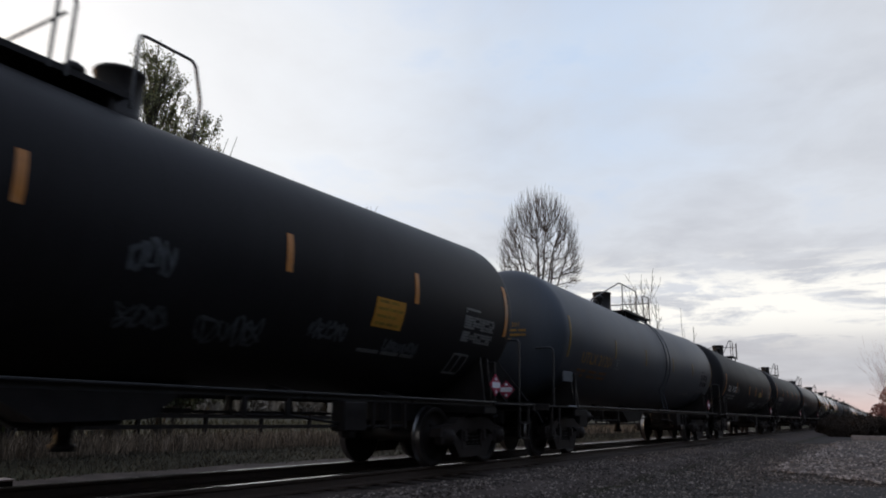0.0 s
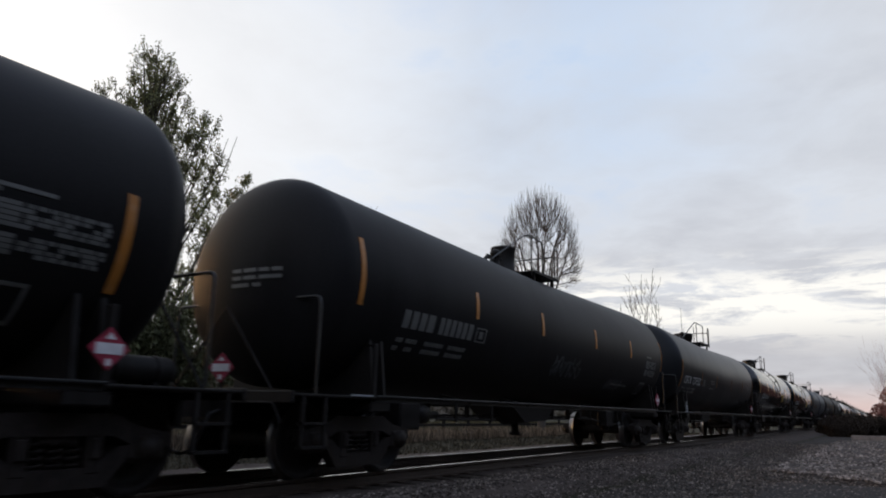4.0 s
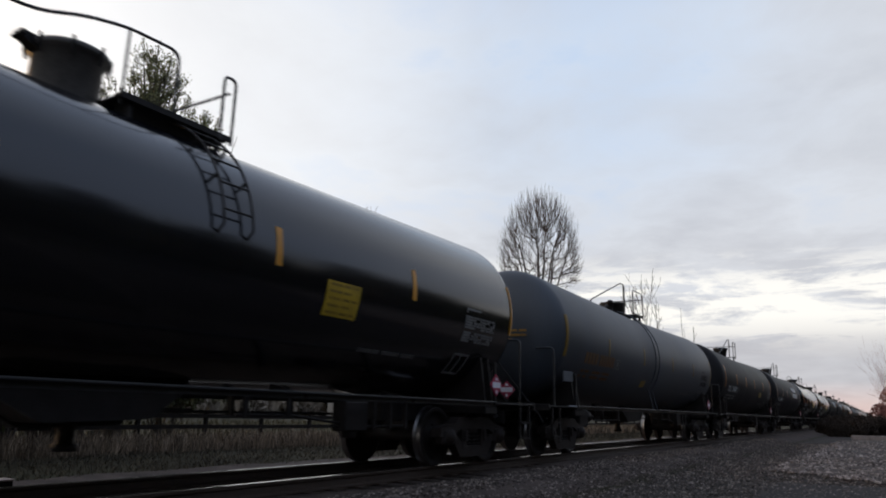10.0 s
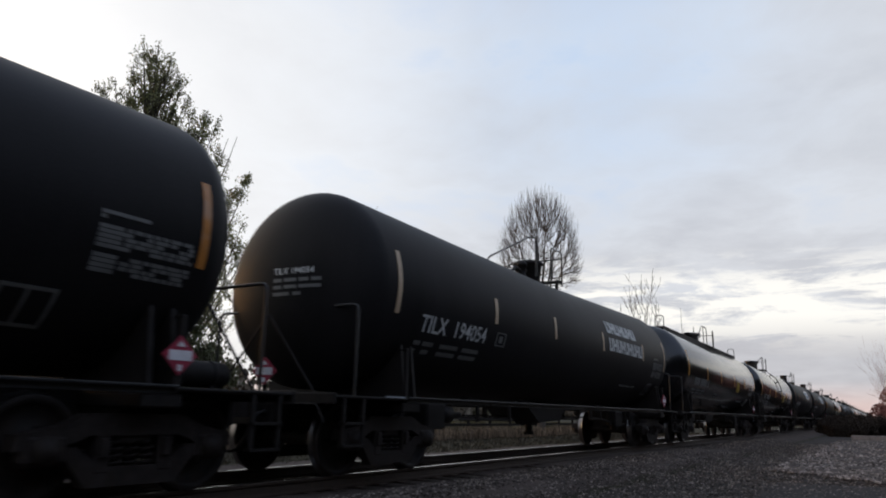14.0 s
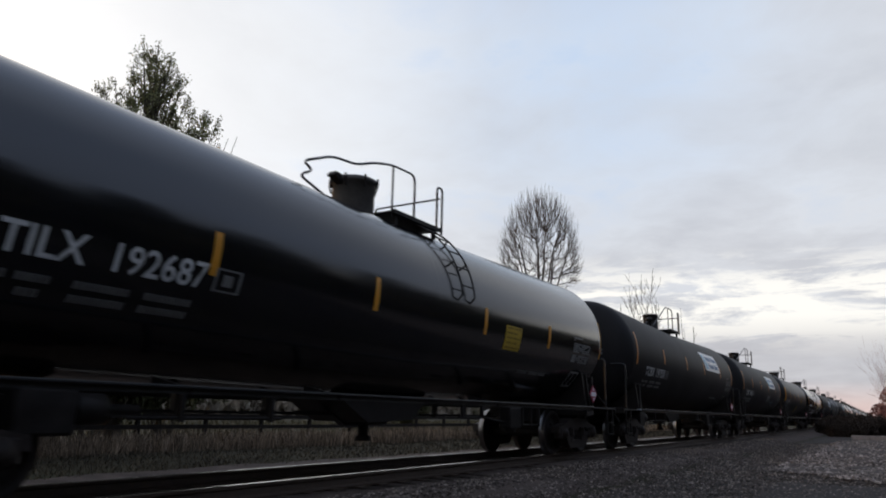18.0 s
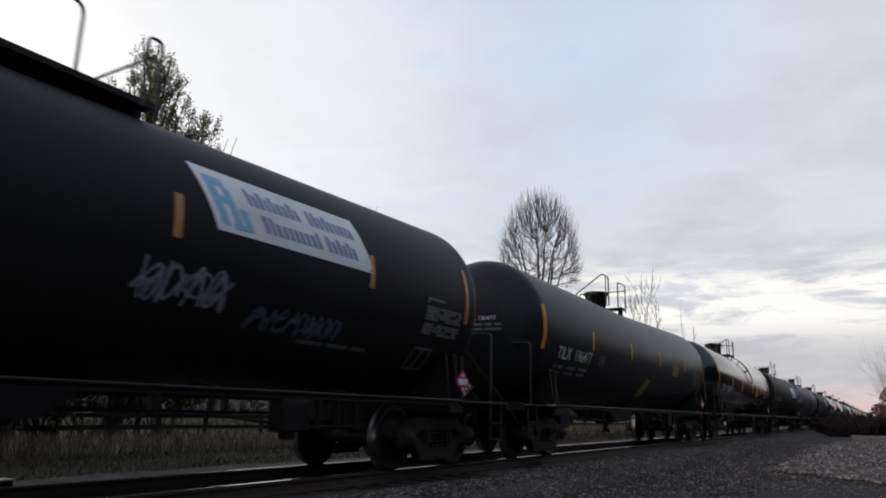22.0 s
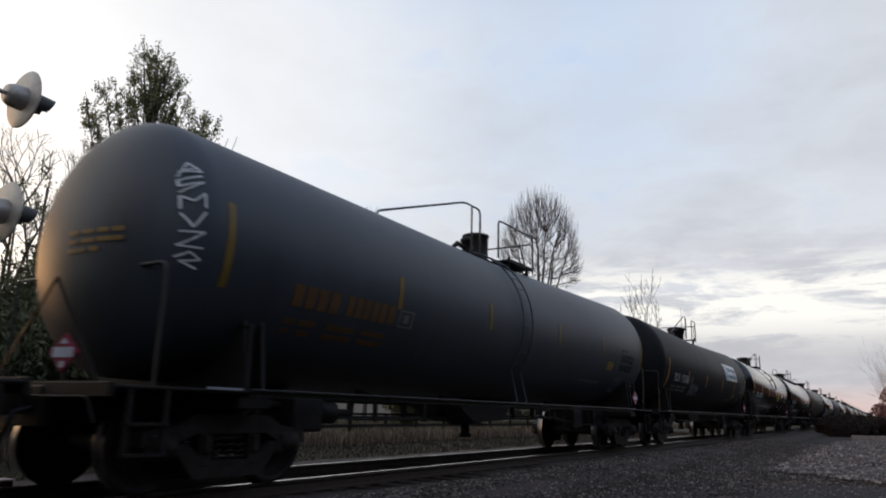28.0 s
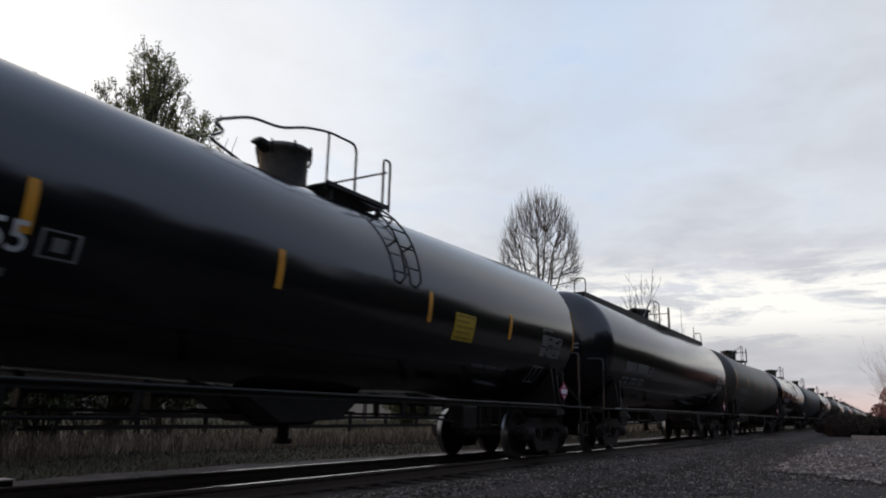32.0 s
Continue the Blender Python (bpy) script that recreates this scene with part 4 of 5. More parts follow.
        for k, nm in ((key, "stencil"), ((key, 1), "data_panel"), ((key, 2), "stencil"), ((key, 3), "load_box"), ((key, 4), "head_stencil"), ((key, 5), "test_box")):
            slide = mark_y + 6.53 if nm == "stencil" and k != (key, 2) else 0.22 if nm == "load_box" and n in (-3, 13) else SHIFTED[n][nm == "test_box"] if n in SHIFTED and nm in ("data_panel", "test_box") else 0.0
            tagged(part(nm, CACHE[k], None, car, "", pose(0, slide, 0)), kind="stuff")
        if mark:
            tagged(part("head_mark", head_words(mark, -0.05, 2.76, 0.13), ink, car), kind="stuff")
    for e in extras:
        if e in PLACARDS:
            for y0, y1, z0, z1, lean, mat, name in PLACARDS[e]:
                p = part("yellow_placard", patch(y0, y1, z0, z1, 0.007, lean), mat, car, name)
                s = Shape()
                k = max(2, int((z1 - z0) / 0.085))
                for r in range(k):
                    zz = z0 + (z1 - z0) * (r + 0.35) / k
                    o = lean * (zz - z0) / (z1 - z0)
                    for a, b in ((0.08, 0.42), (0.47, 0.70), (0.74, 0.92 - 0.2 * (r % 2))):
                        q = patch(y0 + o + (y1 - y0) * a, y0 + o + (y1 - y0) * b, zz, zz + (z1 - z0) / k * 0.38, 0.010, cols=1)
                        s.add(q.v, q.f)
                tagged(part("placard_text", s, M_GRIME, p, "small worn dark print"), kind="stuff")
        elif e == "panel":
            company_panel(car, *panel)
        elif e == "maker":
            part("company_lettering", company_bars(), M_WHITE, car, "white painted company lettering")
        elif e[:4] == "tags":
            for j, (y, z, w, h) in enumerate(TAGS[e]):
                tagged(part("graffiti", graffiti(n * 7 + j, y, z, w, h), M_FAINT if e in ("tags_a", "tags_e", "tags_f") else M_SPRAY if e == "tags_b" or (j + n) % 3 else M_SPRAY_B, car, "loose spray-painted scrawl"), kind="stuff")
        elif e in NOTICES:
            y, z, lines = NOTICES[e]
            tagged(part("notice", bars(y, z, lines, height=0.045, gap=0.05, cell=0.05), M_PALE, car, "small worn white print"), kind="stuff")
        elif e == "end_tag":
            tagged(part("graffiti", graffiti_up(5), M_WHITE, car, "white scrawl running up the tank end"), kind="stuff")
    return car


def mirrored(s, make):
    q = Shape()
    make(q)
    s.add([(x, -y, z) for x, y, z in q.v], [f[::-1] for f in q.f])


def graffiti_up(seed):
    """Angular strokes, one sign above the other, near the tank's front end."""
    signs = [[(0, 0.5), (0.5, 1), (1, 0.6), (0.2, 0.3), (0.9, 0)], [(0, 1), (1, 1), (0, 0), (1, 0)], [(0, 1), (0.5, 0), (1, 1)], [(0, 0), (0, 1), (0.5, 0.5), (1, 1), (1, 0)],
             [(1, 1), (0, 1), (0, 0.5), (1, 0.5), (0, 0)], [(0, 0), (0.5, 1), (1, 0), (0.1, 0.4), (0.9, 0.4)]]
    s = Shape()
    for i, path in enumerate(signs):
        y, a, w, h = -8.12, arc_of(2.25) + 0.225 * i, 0.19, 0.17
        for (u0, q0), (u1, q1) in zip(path, path[1:]):
            d = Vector(((u1 - u0) * w, (q1 - q0) * h))
            nrm = Vector((-d.y, d.x)).normalized() * 0.012
            for g in range(4):
                e0, e1 = Vector((u0 * w, q0 * h)) + d * g / 4, Vector((u0 * w, q0 * h)) + d * (g + 1.1) / 4
                k = [e0 - nrm, e1 - nrm, e1 + nrm, e0 + nrm]
                s.add([on_tank(y + m[0], a + m[1], 0.010) for m in k], [(0, 1, 2, 3)])
    return s


def company_panel(car, y, z):
    """A white vinyl panel, a leaning parallelogram, with a blue emblem and two lines of blue lettering as plain bars."""
    tall, lean = 0.70, -0.32

    def sheet(a, b, c, d, lift=0.012, cols=1):
        return patch(y + a + lean * c / tall, y + b + lean * c / tall, z + c, z + d, lift, lean * (d - c) / tall, cols=cols)

    p = part("company_panel", sheet(0, 2.70, 0, tall, 0.007, 8), M_PANEL, car, "white vinyl company panel with blue marks")
    s = Shape()
    for a, b, c, d in ((0.10, 0.20, 0.08, 0.60), (0.20, 0.36, 0.51, 0.60), (0.20, 0.36, 0.32, 0.40), (0.30, 0.40, 0.10, 0.50), (0.44, 0.54, 0.08, 0.30), (0.26, 0.48, 0.06, 0.12)):
        q = sheet(a, b, c, d)
        s.add(q.v, q.f)
    tagged(part("panel_mark", s, M_AQUA, p, "pale blue emblem"), kind="stuff")
    s = Shape()
    rng = random.Random(3)
    for z0, z1, runs in ((0.40, 0.58, ((0.66, 1.56), (1.66, 2.56))), (0.12, 0.31, ((0.76, 1.72), (1.84, 2.46)))):
        for a, b in runs:
            u = a
            while u < b - 0.04:
                w = rng.uniform(0.05, 0.075)
                high = z1 if rng.random() < 0.3 or u == a else z1 - 0.045
                q = sheet(u, min(b, u + w), z0, high)
                s.add(q.v, q.f)
                u += w + 0.034
    tagged(part("panel_lettering", s, M_BLUE, p, "blue lettering"), kind="stuff")


def company_bars():
    """Two lines of large white letters, each a plain block with a narrow slit."""
    s = Shape()
    for z, h, y0, y1, k in ((2.96, 0.30, 1.80, 4.28, 7), (2.50, 0.33, 1.82, 4.74, 9)):
        step = (y1 - y0) / k
        for i in range(k):
            a, b = y0 + i * step, y0 + i * step + step * 0.84
            for c, d, e, f in ((a, a + step * 0.24, z, z + h), (b - step * 0.24, b, z, z + h), (a + step * 0.24, b - step * 0.24, z + h * (0.38 if i % 2 else 0.0), z + h * (0.62 if i % 2 else 0.24))):
                q = patch(c, d, e, f, 0.009, cols=1)
                s.add(q.v, q.f)
    return s


SQUARE, WIDE, SLANT = "square yellow painted placard", "wide yellow painted placard", "slanting yellow painted placard"
PLACARDS = {
    "yellow": [(2.38, 3.05, 2.04, 2.48, 0, M_YELLOW, SQUARE)], "yellow_fore": [(2.20, 2.87, 2.09, 2.55, 0, M_YELLOW, SQUARE)], "yellow_aft": [(2.62, 3.30, 2.06, 2.45, 0, M_YELLOW, SQUARE)], "gold": [(3.45, 4.15, 2.02, 2.42, 0, M_GOLD, "square orange-yellow painted placard")],
    "wide_yellow": [(2.60, 3.42, 2.05, 2.30, 0, M_DIMYELLOW, WIDE)], "small_yellow": [(-1.66, -1.26, 1.72, 1.90, 0, M_DIMYELLOW, "small dim yellow placard")],
    "two_yellow": [(-0.26, 0.20, 1.46, 1.95, 0.10, M_DIMYELLOW, SLANT), (2.66, 3.36, 2.20, 2.53, 0, M_DIMYELLOW, WIDE)],
    "low_wide": [(4.62, 5.16, 1.80, 1.97, 0, M_DIMYELLOW, WIDE)],
    "rear_yellow": [(4.86, 5.33, 2.02, 2.22, 0, M_DIMYELLOW, "small dim yellow placard")],
}

NOTICES = {
    "notice": (-3.05, 2.34, [[(0.0, 0.9)], [(0.1, 0.75)], [], [(0.0, 0.8)]]),
    "low_notice": (-2.45, 1.86, [[(0.0, 0.68)], [(0.0, 0.62)]]),
}

TAGS = {
    "tags_a": [(-0.35, 2.1, 0.5, 0.36), (0.65, 1.55, 0.95, 0.42), (2.3, 1.75, 0.7, 0.28), (-0.3, 1.6, 0.6, 0.3), (3.9, 1.72, 0.9, 0.2)],
    "tags_b": [(0.70, 1.46, 1.6, 0.40), (3.1, 1.4, 0.8, 0.35)],
    "tags_c": [(0.95, 1.86, 1.15, 0.46), (2.45, 1.74, 1.6, 0.32)],
    "tags_d": [(-3.9, 1.66, 1.3, 0.5)],
    "tags_f": [(2.2, 1.35, 1.3, 0.45), (-1.0, 1.45, 1.2, 0.4)],
    "tags_e": [(-0.8, 1.7, 1.6, 0.5), (3.0, 1.55, 1.2, 0.35)],
}

BLACK = "dull black rail tank car with amber reflective strips"
SHINY = "glossy black rail tank car with a wide round hatch"
GREYCAR = "faded grey-black rail tank car with dim orange lettering"
PANELCAR = "dull black rail tank car with a white company panel"
BROWNCAR = "grimy brownish rail tank car with a round hatch"
BOARDCAR = "glossy black rail tank car with a running board on top"

ROSTER = {
    -5: dict(kind="matte", hatch="turned", extras=("tags_a", "gold"), panel=(0, 0), tapes=(-7.6, -4.5, -1.42, 1.7, 4.41, 7.39), label="dull black rail tank car with graffiti along its side"),
    -4: dict(kind="grey", mark="UTLX 21201", hatch="long", mark_y=-6.75, mark_w=2.1, band=2.56, label=GREYCAR),
    -3: dict(kind="matte", mark="TILX 191927", hatch="mid", band=2.30, tapes=TAPES_B, extras=("tags_b", "wide_yellow"), label="dull black rail tank car with white graffiti, yellow placard"),
    -2: dict(kind="matte", hatch="mid", extras=("tags_e",), label="dull black rail tank car with a small painted tag"),
    -1: dict(kind="satin", mark="CBTX 737152", hatch="plain", tape=M_GRIMETAPE, band=2.34, mark_y=-7.38, mark_w=2.48, tapes=(-7.78, -4.63, -1.8, 1.54, 4.5, 7.6), extras=("tags_f", "notice"), label="black rail tank car with large white lettering and graffiti"),
    0: dict(kind="gloss", mark="CTCX 731156", hatch="loop", extras=("yellow",), band=2.74, label=SHINY),
    1: dict(kind="gloss", mark="CTCX 302698", hatch="loop", mark_y=-6.7, tapes=(-7.72, -4.5, -1.7, 1.5, 4.32, 7.6), extras=("yellow",), band=2.72, label=SHINY),
    2: dict(kind="grey", hatch="natx", band=2.56, tapes=(-7.8, -4.92, -1.8, 1.5, 4.5, 7.5), extras=("small_yellow",), label=GREYCAR),
    3: dict(kind="matte", mark="TILX 194705", hatch="tilx", tapes=(-7.3, -4.53, -1.8, 0.98, 4.1, 7.2), extras=("wide_yellow",), label=BLACK),
    4: dict(kind="matte", mark="TILX 194054", hatch="tilx", mark_y=-6.83, tapes=TAPES_C, tape=M_FADED, extras=("maker",), label="dull black rail tank car with white company lettering"),
    5: dict(kind="gloss", hatch="board", band=2.56, extras=("yellow_fore", "walkway", "low_notice"), label=BOARDCAR),
    6: dict(kind="gloss", mark="TILX 192687", hatch="loop", band=2.45, extras=("yellow",), label=SHINY),
    7: dict(kind="matte", mark="TCBX 197031", hatch="mid", band=2.74, tapes=TAPES_D, extras=("panel",), label=PANELCAR),
    8: dict(kind="matte", mark="TCBX 196106", hatch="tcbx", mark_y=-6.65, tapes=(-7.55, -4.72, -1.59, 1.3, 4.48, 7.1), extras=("panel", "tags_c"), band=2.74, label="dull black rail tank car with a white panel and graffiti"),
    9: dict(kind="satin", mark="TILX 196477", hatch="tilx_front", band=2.62, mark_y=-7.0, tapes=(-7.82, -4.92, -1.85, 1.07, 4.33, 7.48), extras=("two_yellow",), label="dull black rail tank car with two yellow placards"),
    10: dict(kind="gloss", mark="TILX 192691", hatch="loop", mark_y=-6.72, band=2.43, tapes=(-7.6, -4.45, -1.75, 1.49, 4.22, 7.6), extras=("yellow_aft", "low_notice"), label=SHINY),
    11: dict(kind="matte", hatch="tilx", band=2.35, extras=("panel",), panel=(2.55, 2.53), label=PANELCAR),
    12: dict(kind="grey", hatch="wide", band=2.55, extras=("end_tag", "rear_yellow"), label="faded grey-black rail tank car with white scrawl on its end"),
    13: dict(kind="matte", mark="TILX 192366", hatch="tilx", band=2.27, tapes=(-7.3, -4.5, -1.5, 1.75, 4.65, 7.45), extras=("panel", "tags_d", "low_wide"), panel=(2.6, 2.53), label="dull black rail tank car with a white panel and tag"),
    14: dict(kind="gloss", mark="TILX 190755", hatch="rearloop", band=2.46, tapes=(-7.6, -4.5, -1.63, 1.6, 4.4, 7.65), extras=("yellow",), label=SHINY),
    15: dict(kind="gloss", hatch="board", tapes=(), extras=("walkway",), label=BOARDCAR),
    16: dict(kind="brown", hatch="loop", label=BROWNCAR),
    17: dict(kind="gloss", hatch="loop", label=SHINY),
    18: dict(kind="grey", hatch="mid", label=GREYCAR),
}


def build_train():
    kinds = ["gloss", "grey", "gloss", "matte", "brown", "gloss", "matte"]
    for n in range(FIRST, LAST + 1):
        spec = ROSTER.get(n)
        if spec is None:
            k = kinds[n % 7]
            spec = dict(kind=k, label={"gloss": SHINY, "grey": GREYCAR, "matte": BLACK, "brown": BROWNCAR}[k], hatch="loop" if k == "gloss" else "mid")
        tank_car(n, near=n <= 19, **spec)


def travelled(t):
    """Slack running in and out of the couplers lets the train lag a little near 24 and 32 seconds."""
    lag = 0.08 * max(0.0, 1 - abs(t - 24)) + 0.2 * max(0.0, min(1.0, (t - 31) * 2))
    return SPEED * t - SLOWING * t * t / 2 - lag


def car_pose(n, t):
    return pose(TRACK, Y0 + PITCH_CAR * n - travelled(t), 0)


def motions():
    """The train rolls steadily; every wheelset turns with it."""
    for n, car in CARS.items():
        walk(car, [(t, car_pose(n, t)) for t in list(range(0, 24, 4)) + [23, 24, 25, 28, 31, 31.5, 32]])
    for w, d in WHEELS:
        walk(w, [(i / 15, pose(0, d, WHEEL_R, math.degrees(travelled(i / 15) / WHEEL_R), 0, 0)) for i in range(481)])


# ---- the ground ----
def ground_height(x, y):
    """One sheet: the track bed stands 0.2 m over the land, the near verge is flat."""
    d = abs(x - TRACK)
    bed = 1 - min(1, max(0, (d - 2.0) / 1.1))
    z = -0.42 + 0.20 * bed
    z += 0.05 * noise.noise(Vector((x * 0.12, y * 0.12, 3.0)))
    if x < -11:
        z += 0.10 * min(1, (-11 - x) / 4)
    r = math.hypot(x, y)
    if r > 120:
        z += -0.2 * min(1, (r - 120) / 200)
    return z


def axis_steps(core0, core1, step, far):
    a = list(np.arange(core0, core1 + 1e-6, step))
    s, v = step, core1
    while v < far:
        s *= 1.35
        v += s
        a.append(v)
    s, v = step, core0
    while v > -far:
        s *= 1.35
        v -= s
        a.insert(0, v)
    return a


def build_ground():
    xs, ys = axis_steps(-16, 8, 0.5, 2500), axis_steps(-4, 70, 0.8, 2500)
    vs = [(x, y, ground_height(x, y)) for y in ys for x in xs]
    w = len(xs)
    fs = [(j * w + i, j * w + i + 1, (j + 1) * w + i + 1, (j + 1) * w + i) for j in range(len(ys) - 1) for i in range(w - 1)]
    solid("ground", Shape().add(vs, fs, True), M_GROUND, "rough dry grass and earth beside the railway", "ground", kind="structure")


def strip(name, x0, x1, y0, y1, lift, mat, label, dx=0.35, dy=0.9, rough=0.02, edge=0.35, seed=0.0, crown=0.0, kind="structure", category="ground", slant=0.0):
    """A sheet of another surface on the ground, with a ragged edge and a skirt."""
    nx, ny = max(2, int((x1 - x0) / dx)), max(2, int((y1 - y0) / dy))
    vs, fs = [], []
    for j in range(ny + 1):
        y = y0 + (y1 - y0) * j / ny
        for i in range(nx + 1):
            u = i / nx
            x = x0 + (x1 - x0) * u
            y = y0 + (y1 - y0) * j / ny + slant * max(0.0, 1 - u / 0.22) * (1 - j / ny)
            if i in (0, nx):
                x += edge * noise.noise(Vector((y * 0.6, seed, i)))
            z = ground_height(x, y) + lift + rough * noise.noise(Vector((x * 2.1, y * 2.1, seed))) + crown * 4 * u * (1 - u)
            if i in (0, nx) or j in (0, ny):
                z = ground_height(x, y) - 0.03
            vs.append((x, y, z))
    w = nx + 1
    for j in range(ny):
        for i in range(nx):
            fs.append((j * w + i, j * w + i + 1, (j + 1) * w + i + 1, (j + 1) * w + i))
    return solid(name, Shape().add(vs, fs, True), mat, label, category, kind=kind)


def stones(name, count, area, size, mat, label, seed, height, density=None):
    """Many loose stones in one mesh."""
    rng = random.Random(seed)
    base = [(1, 0, 0), (-1, 0, 0), (0, 1, 0), (0, -1, 0), (0, 0, 1), (0, 0, -1)]
    tri = [(0, 2, 4), (2, 1, 4), (1, 3, 4), (3, 0, 4), (2, 0, 5), (1, 2, 5), (3, 1, 5), (0, 3, 5)]
    vs, fs = [], []
    x0, x1, y0, y1 = area
    for _ in range(count):
        x = rng.uniform(x0, x1)
        y = y0 + (y1 - y0) * rng.random() ** 1.7
        if density and not density(x, y, rng):
            continue
        r = size * rng.uniform(0.5, 1.5)
        q = Euler((rng.uniform(0, 6.3), rng.uniform(0, 6.3), rng.uniform(0, 6.3))).to_matrix()
        z = height(x, y) + r * 0.15
        k = len(vs)
        for b in base:
            p = q @ (Vector(b) * r * rng.uniform(0.6, 1.15))
            vs.append((x + p.x, y + p.y, z + p.z * 0.75))
        fs += [(a + k, b + k, c + k) for a, b, c in tri]
    return solid(name, Shape().add(vs, fs), mat, label, "stones", kind="stuff")


RAIL_PROFILE = [(-0.07, -0.17), (0.07, -0.17), (0.07, -0.155), (0.015, -0.13), (0.009, -0.05), (0.036, -0.036), (0.037, -0.006), (0.030, 0.0), (-0.030, 0.0), (-0.037, -0.006), (-0.036, -0.036), (-0.009, -0.05), (-0.015, -0.13), (-0.07, -0.155)]


def build_track():
    bed = strip("track_bed", TRACK - 2.7, TRACK + 2.9, -40, 620, 0.05, M_BED, "brown-grey crushed-stone track bed", dx=0.3, dy=1.1, rough=0.05)
    track = thing("railway_track", "single railway track of worn steel rails on dark timber sleepers", "railway track", kind="structure")
    for a in (-1, 1):
        x = TRACK + a * 0.755
        r = part("rail", Shape().prism([(x + p, q) for p, q in RAIL_PROFILE], "y", -60, 640), M_RAIL, track, "rusty steel rail")
        part("rail_head", Shape().box(x - 0.027, x + 0.027, -60, 640, -0.002, 0.0025), M_RAILTOP, r, "polished running surface")
    me = Shape().box(-1.3, 1.3, -0.115, 0.115, -0.19, 0.0, 0.015).mesh("sleeper", M_TIE)
    plate = Shape().box(-0.18, 0.18, -0.09, 0.09, 0.0, 0.016, 0.004).mesh("tie_plate", M_RAIL)
    rng = random.Random(4)
    for i in range(150):
        y = 0.5 + i * 0.52
        s = part("sleeper", me, None, track, "", pose(TRACK + rng.uniform(-0.04, 0.04), y, -0.187 + rng.uniform(-0.01, 0.006), 0, 0, rng.uniform(-1, 1)))
        if i < 60:
            part("tie_plate", plate, None, s, "", pose(0.755, 0, 0.0))
    far = Shape()
    for i in range(150, 900):
        y = 0.5 + i * 0.52
        far.box(TRACK - 1.3, TRACK + 1.3, y - 0.11, y + 0.11, -0.3, -0.19)
    tagged(part("far_sleepers", far, M_TIE, track), kind="stuff")


# ---- plants ----
def grow(s, start, direction, length, radius, depth, rng, leaves, spread=0.5, up=0.25, kids=3, seg=5, shrink=0.72, tip=0.008, inside=None, wobble=0.10):
    """A branch with its side branches, tapered; the ends are gathered in leaves. inside: the crown's bounds."""
    p, d = Vector(start), Vector(direction).normalized()
    n = 4 if depth > 1 else 3
    path, rad = [p.copy()], [radius]
    for i in range(n):
        d = (d + Vector((rng.gauss(0, wobble), rng.gauss(0, wobble), rng.gauss(0, 0.5 * wobble) + up * 0.12))).normalized()
        q = p + d * length / n
        if inside and i and not inside(q):
            break
        p = q
        path.append(p.copy())
        rad.append(max(tip, radius * (1 - 0.62 * (i + 1) / n)))
    s.tube(path, rad, max(3, seg), cap=False)
    n = len(path) - 1
    if leaves is not None and depth <= 1:
        leaves.extend((q, d) for q in path[1:])
    if depth == 0:
        return
    for i in range(kids):
        t = rng.uniform(0.3, 1.0) if i else 1.0
        k = min(n - 1, int(t * n))
        q = path[k].lerp(path[k + 1], t * n - k) if t < 1 else path[-1]
        if inside and not inside(q):
            continue
        a, b = rng.uniform(0, 6.28), rng.uniform(0.4, 1.0) * spread
        side = d.cross(Vector((math.cos(a), math.sin(a), 0.3))).normalized()
        nd = (d + side * b * 1.4 + Vector((0, 0, up))).normalized()
        grow(s, q, nd, length * shrink * rng.uniform(0.8, 1.15), max(tip, radius * 0.55), depth - 1, rng, leaves, spread, up, kids, seg - 1, shrink, tip, inside, wobble)


def bare_tree(x, y, height, seed, label, width=0.45, depth=5, kids=3, up=0.35, trunk=0.2, crown_r=2.6, crown_h=None, stems=7, tip=0.014, base_at=0.35, wobble=0.10, shrink=0.62, spread=None, reach=0.55):
    """A bare tree whose twigs fill a rounded crown."""
    rng = random.Random(seed)
    z = ground_height(x, y) - 0.05
    t = thing("bare_tree", label, "tree", at=pose(x, y, z))
    wood, crown = Shape(), Shape()
    base = height * base_at
    ch = crown_h or (height - base) / 2
    mid = height - ch

    def inside(p):
        return (p.x * p.x + p.y * p.y) / crown_r ** 2 + ((p.z - mid) / ch) ** 2 < 1 or p.z < mid and math.hypot(p.x, p.y) < crown_r * (0.25 + 0.75 * max(0, (p.z - base) / (mid - base)))

    wood.tube([(0, 0, 0), (0.04, 0, base * 0.5), (0.0, 0.05, base)], [trunk * 1.25, trunk, trunk * 0.85], 9)
    for i in range(stems):
        a = 2.4 * i + rng.uniform(-0.3, 0.3)
        w = width * math.sqrt((i + 0.2) / stems)
        grow(crown, (0, 0, base * 0.96), (math.cos(a) * w, math.sin(a) * w, 1), (height - base) * reach * rng.uniform(0.85, 1.1), trunk * 0.42, depth - 1, rng, None, spread or width * 1.1, up, kids, 5, shrink, tip, inside, wobble)
    part("trunk", wood, M_BARK, t)
    part("crown", crown, M_TWIG, t, "bare grey-brown branches and twigs")
    return t


def fan_tree(x, y, height, seed, label, crown_r, base):
    """A bare tree whose stems fan out from a short trunk, forking twice more into a rounded dome of fine twigs."""
    rng = random.Random(seed)
    t = thing("bare_tree", label, "tree", at=pose(x, y, ground_height(x, y) - 0.05))
    wood, crown, twigs = Shape(), Shape(), Shape()
    wood.tube([(0, 0, 0), (0.05, 0, base * 0.5), (0.0, 0.04, base)], [0.26, 0.2, 0.17], 9)
    foot = Vector((0, 0, base * 0.97))
    high = height - base

    def aim(k, count, spread, reach):
        """Point k of count, spread evenly over the dome, at a part of its radius."""
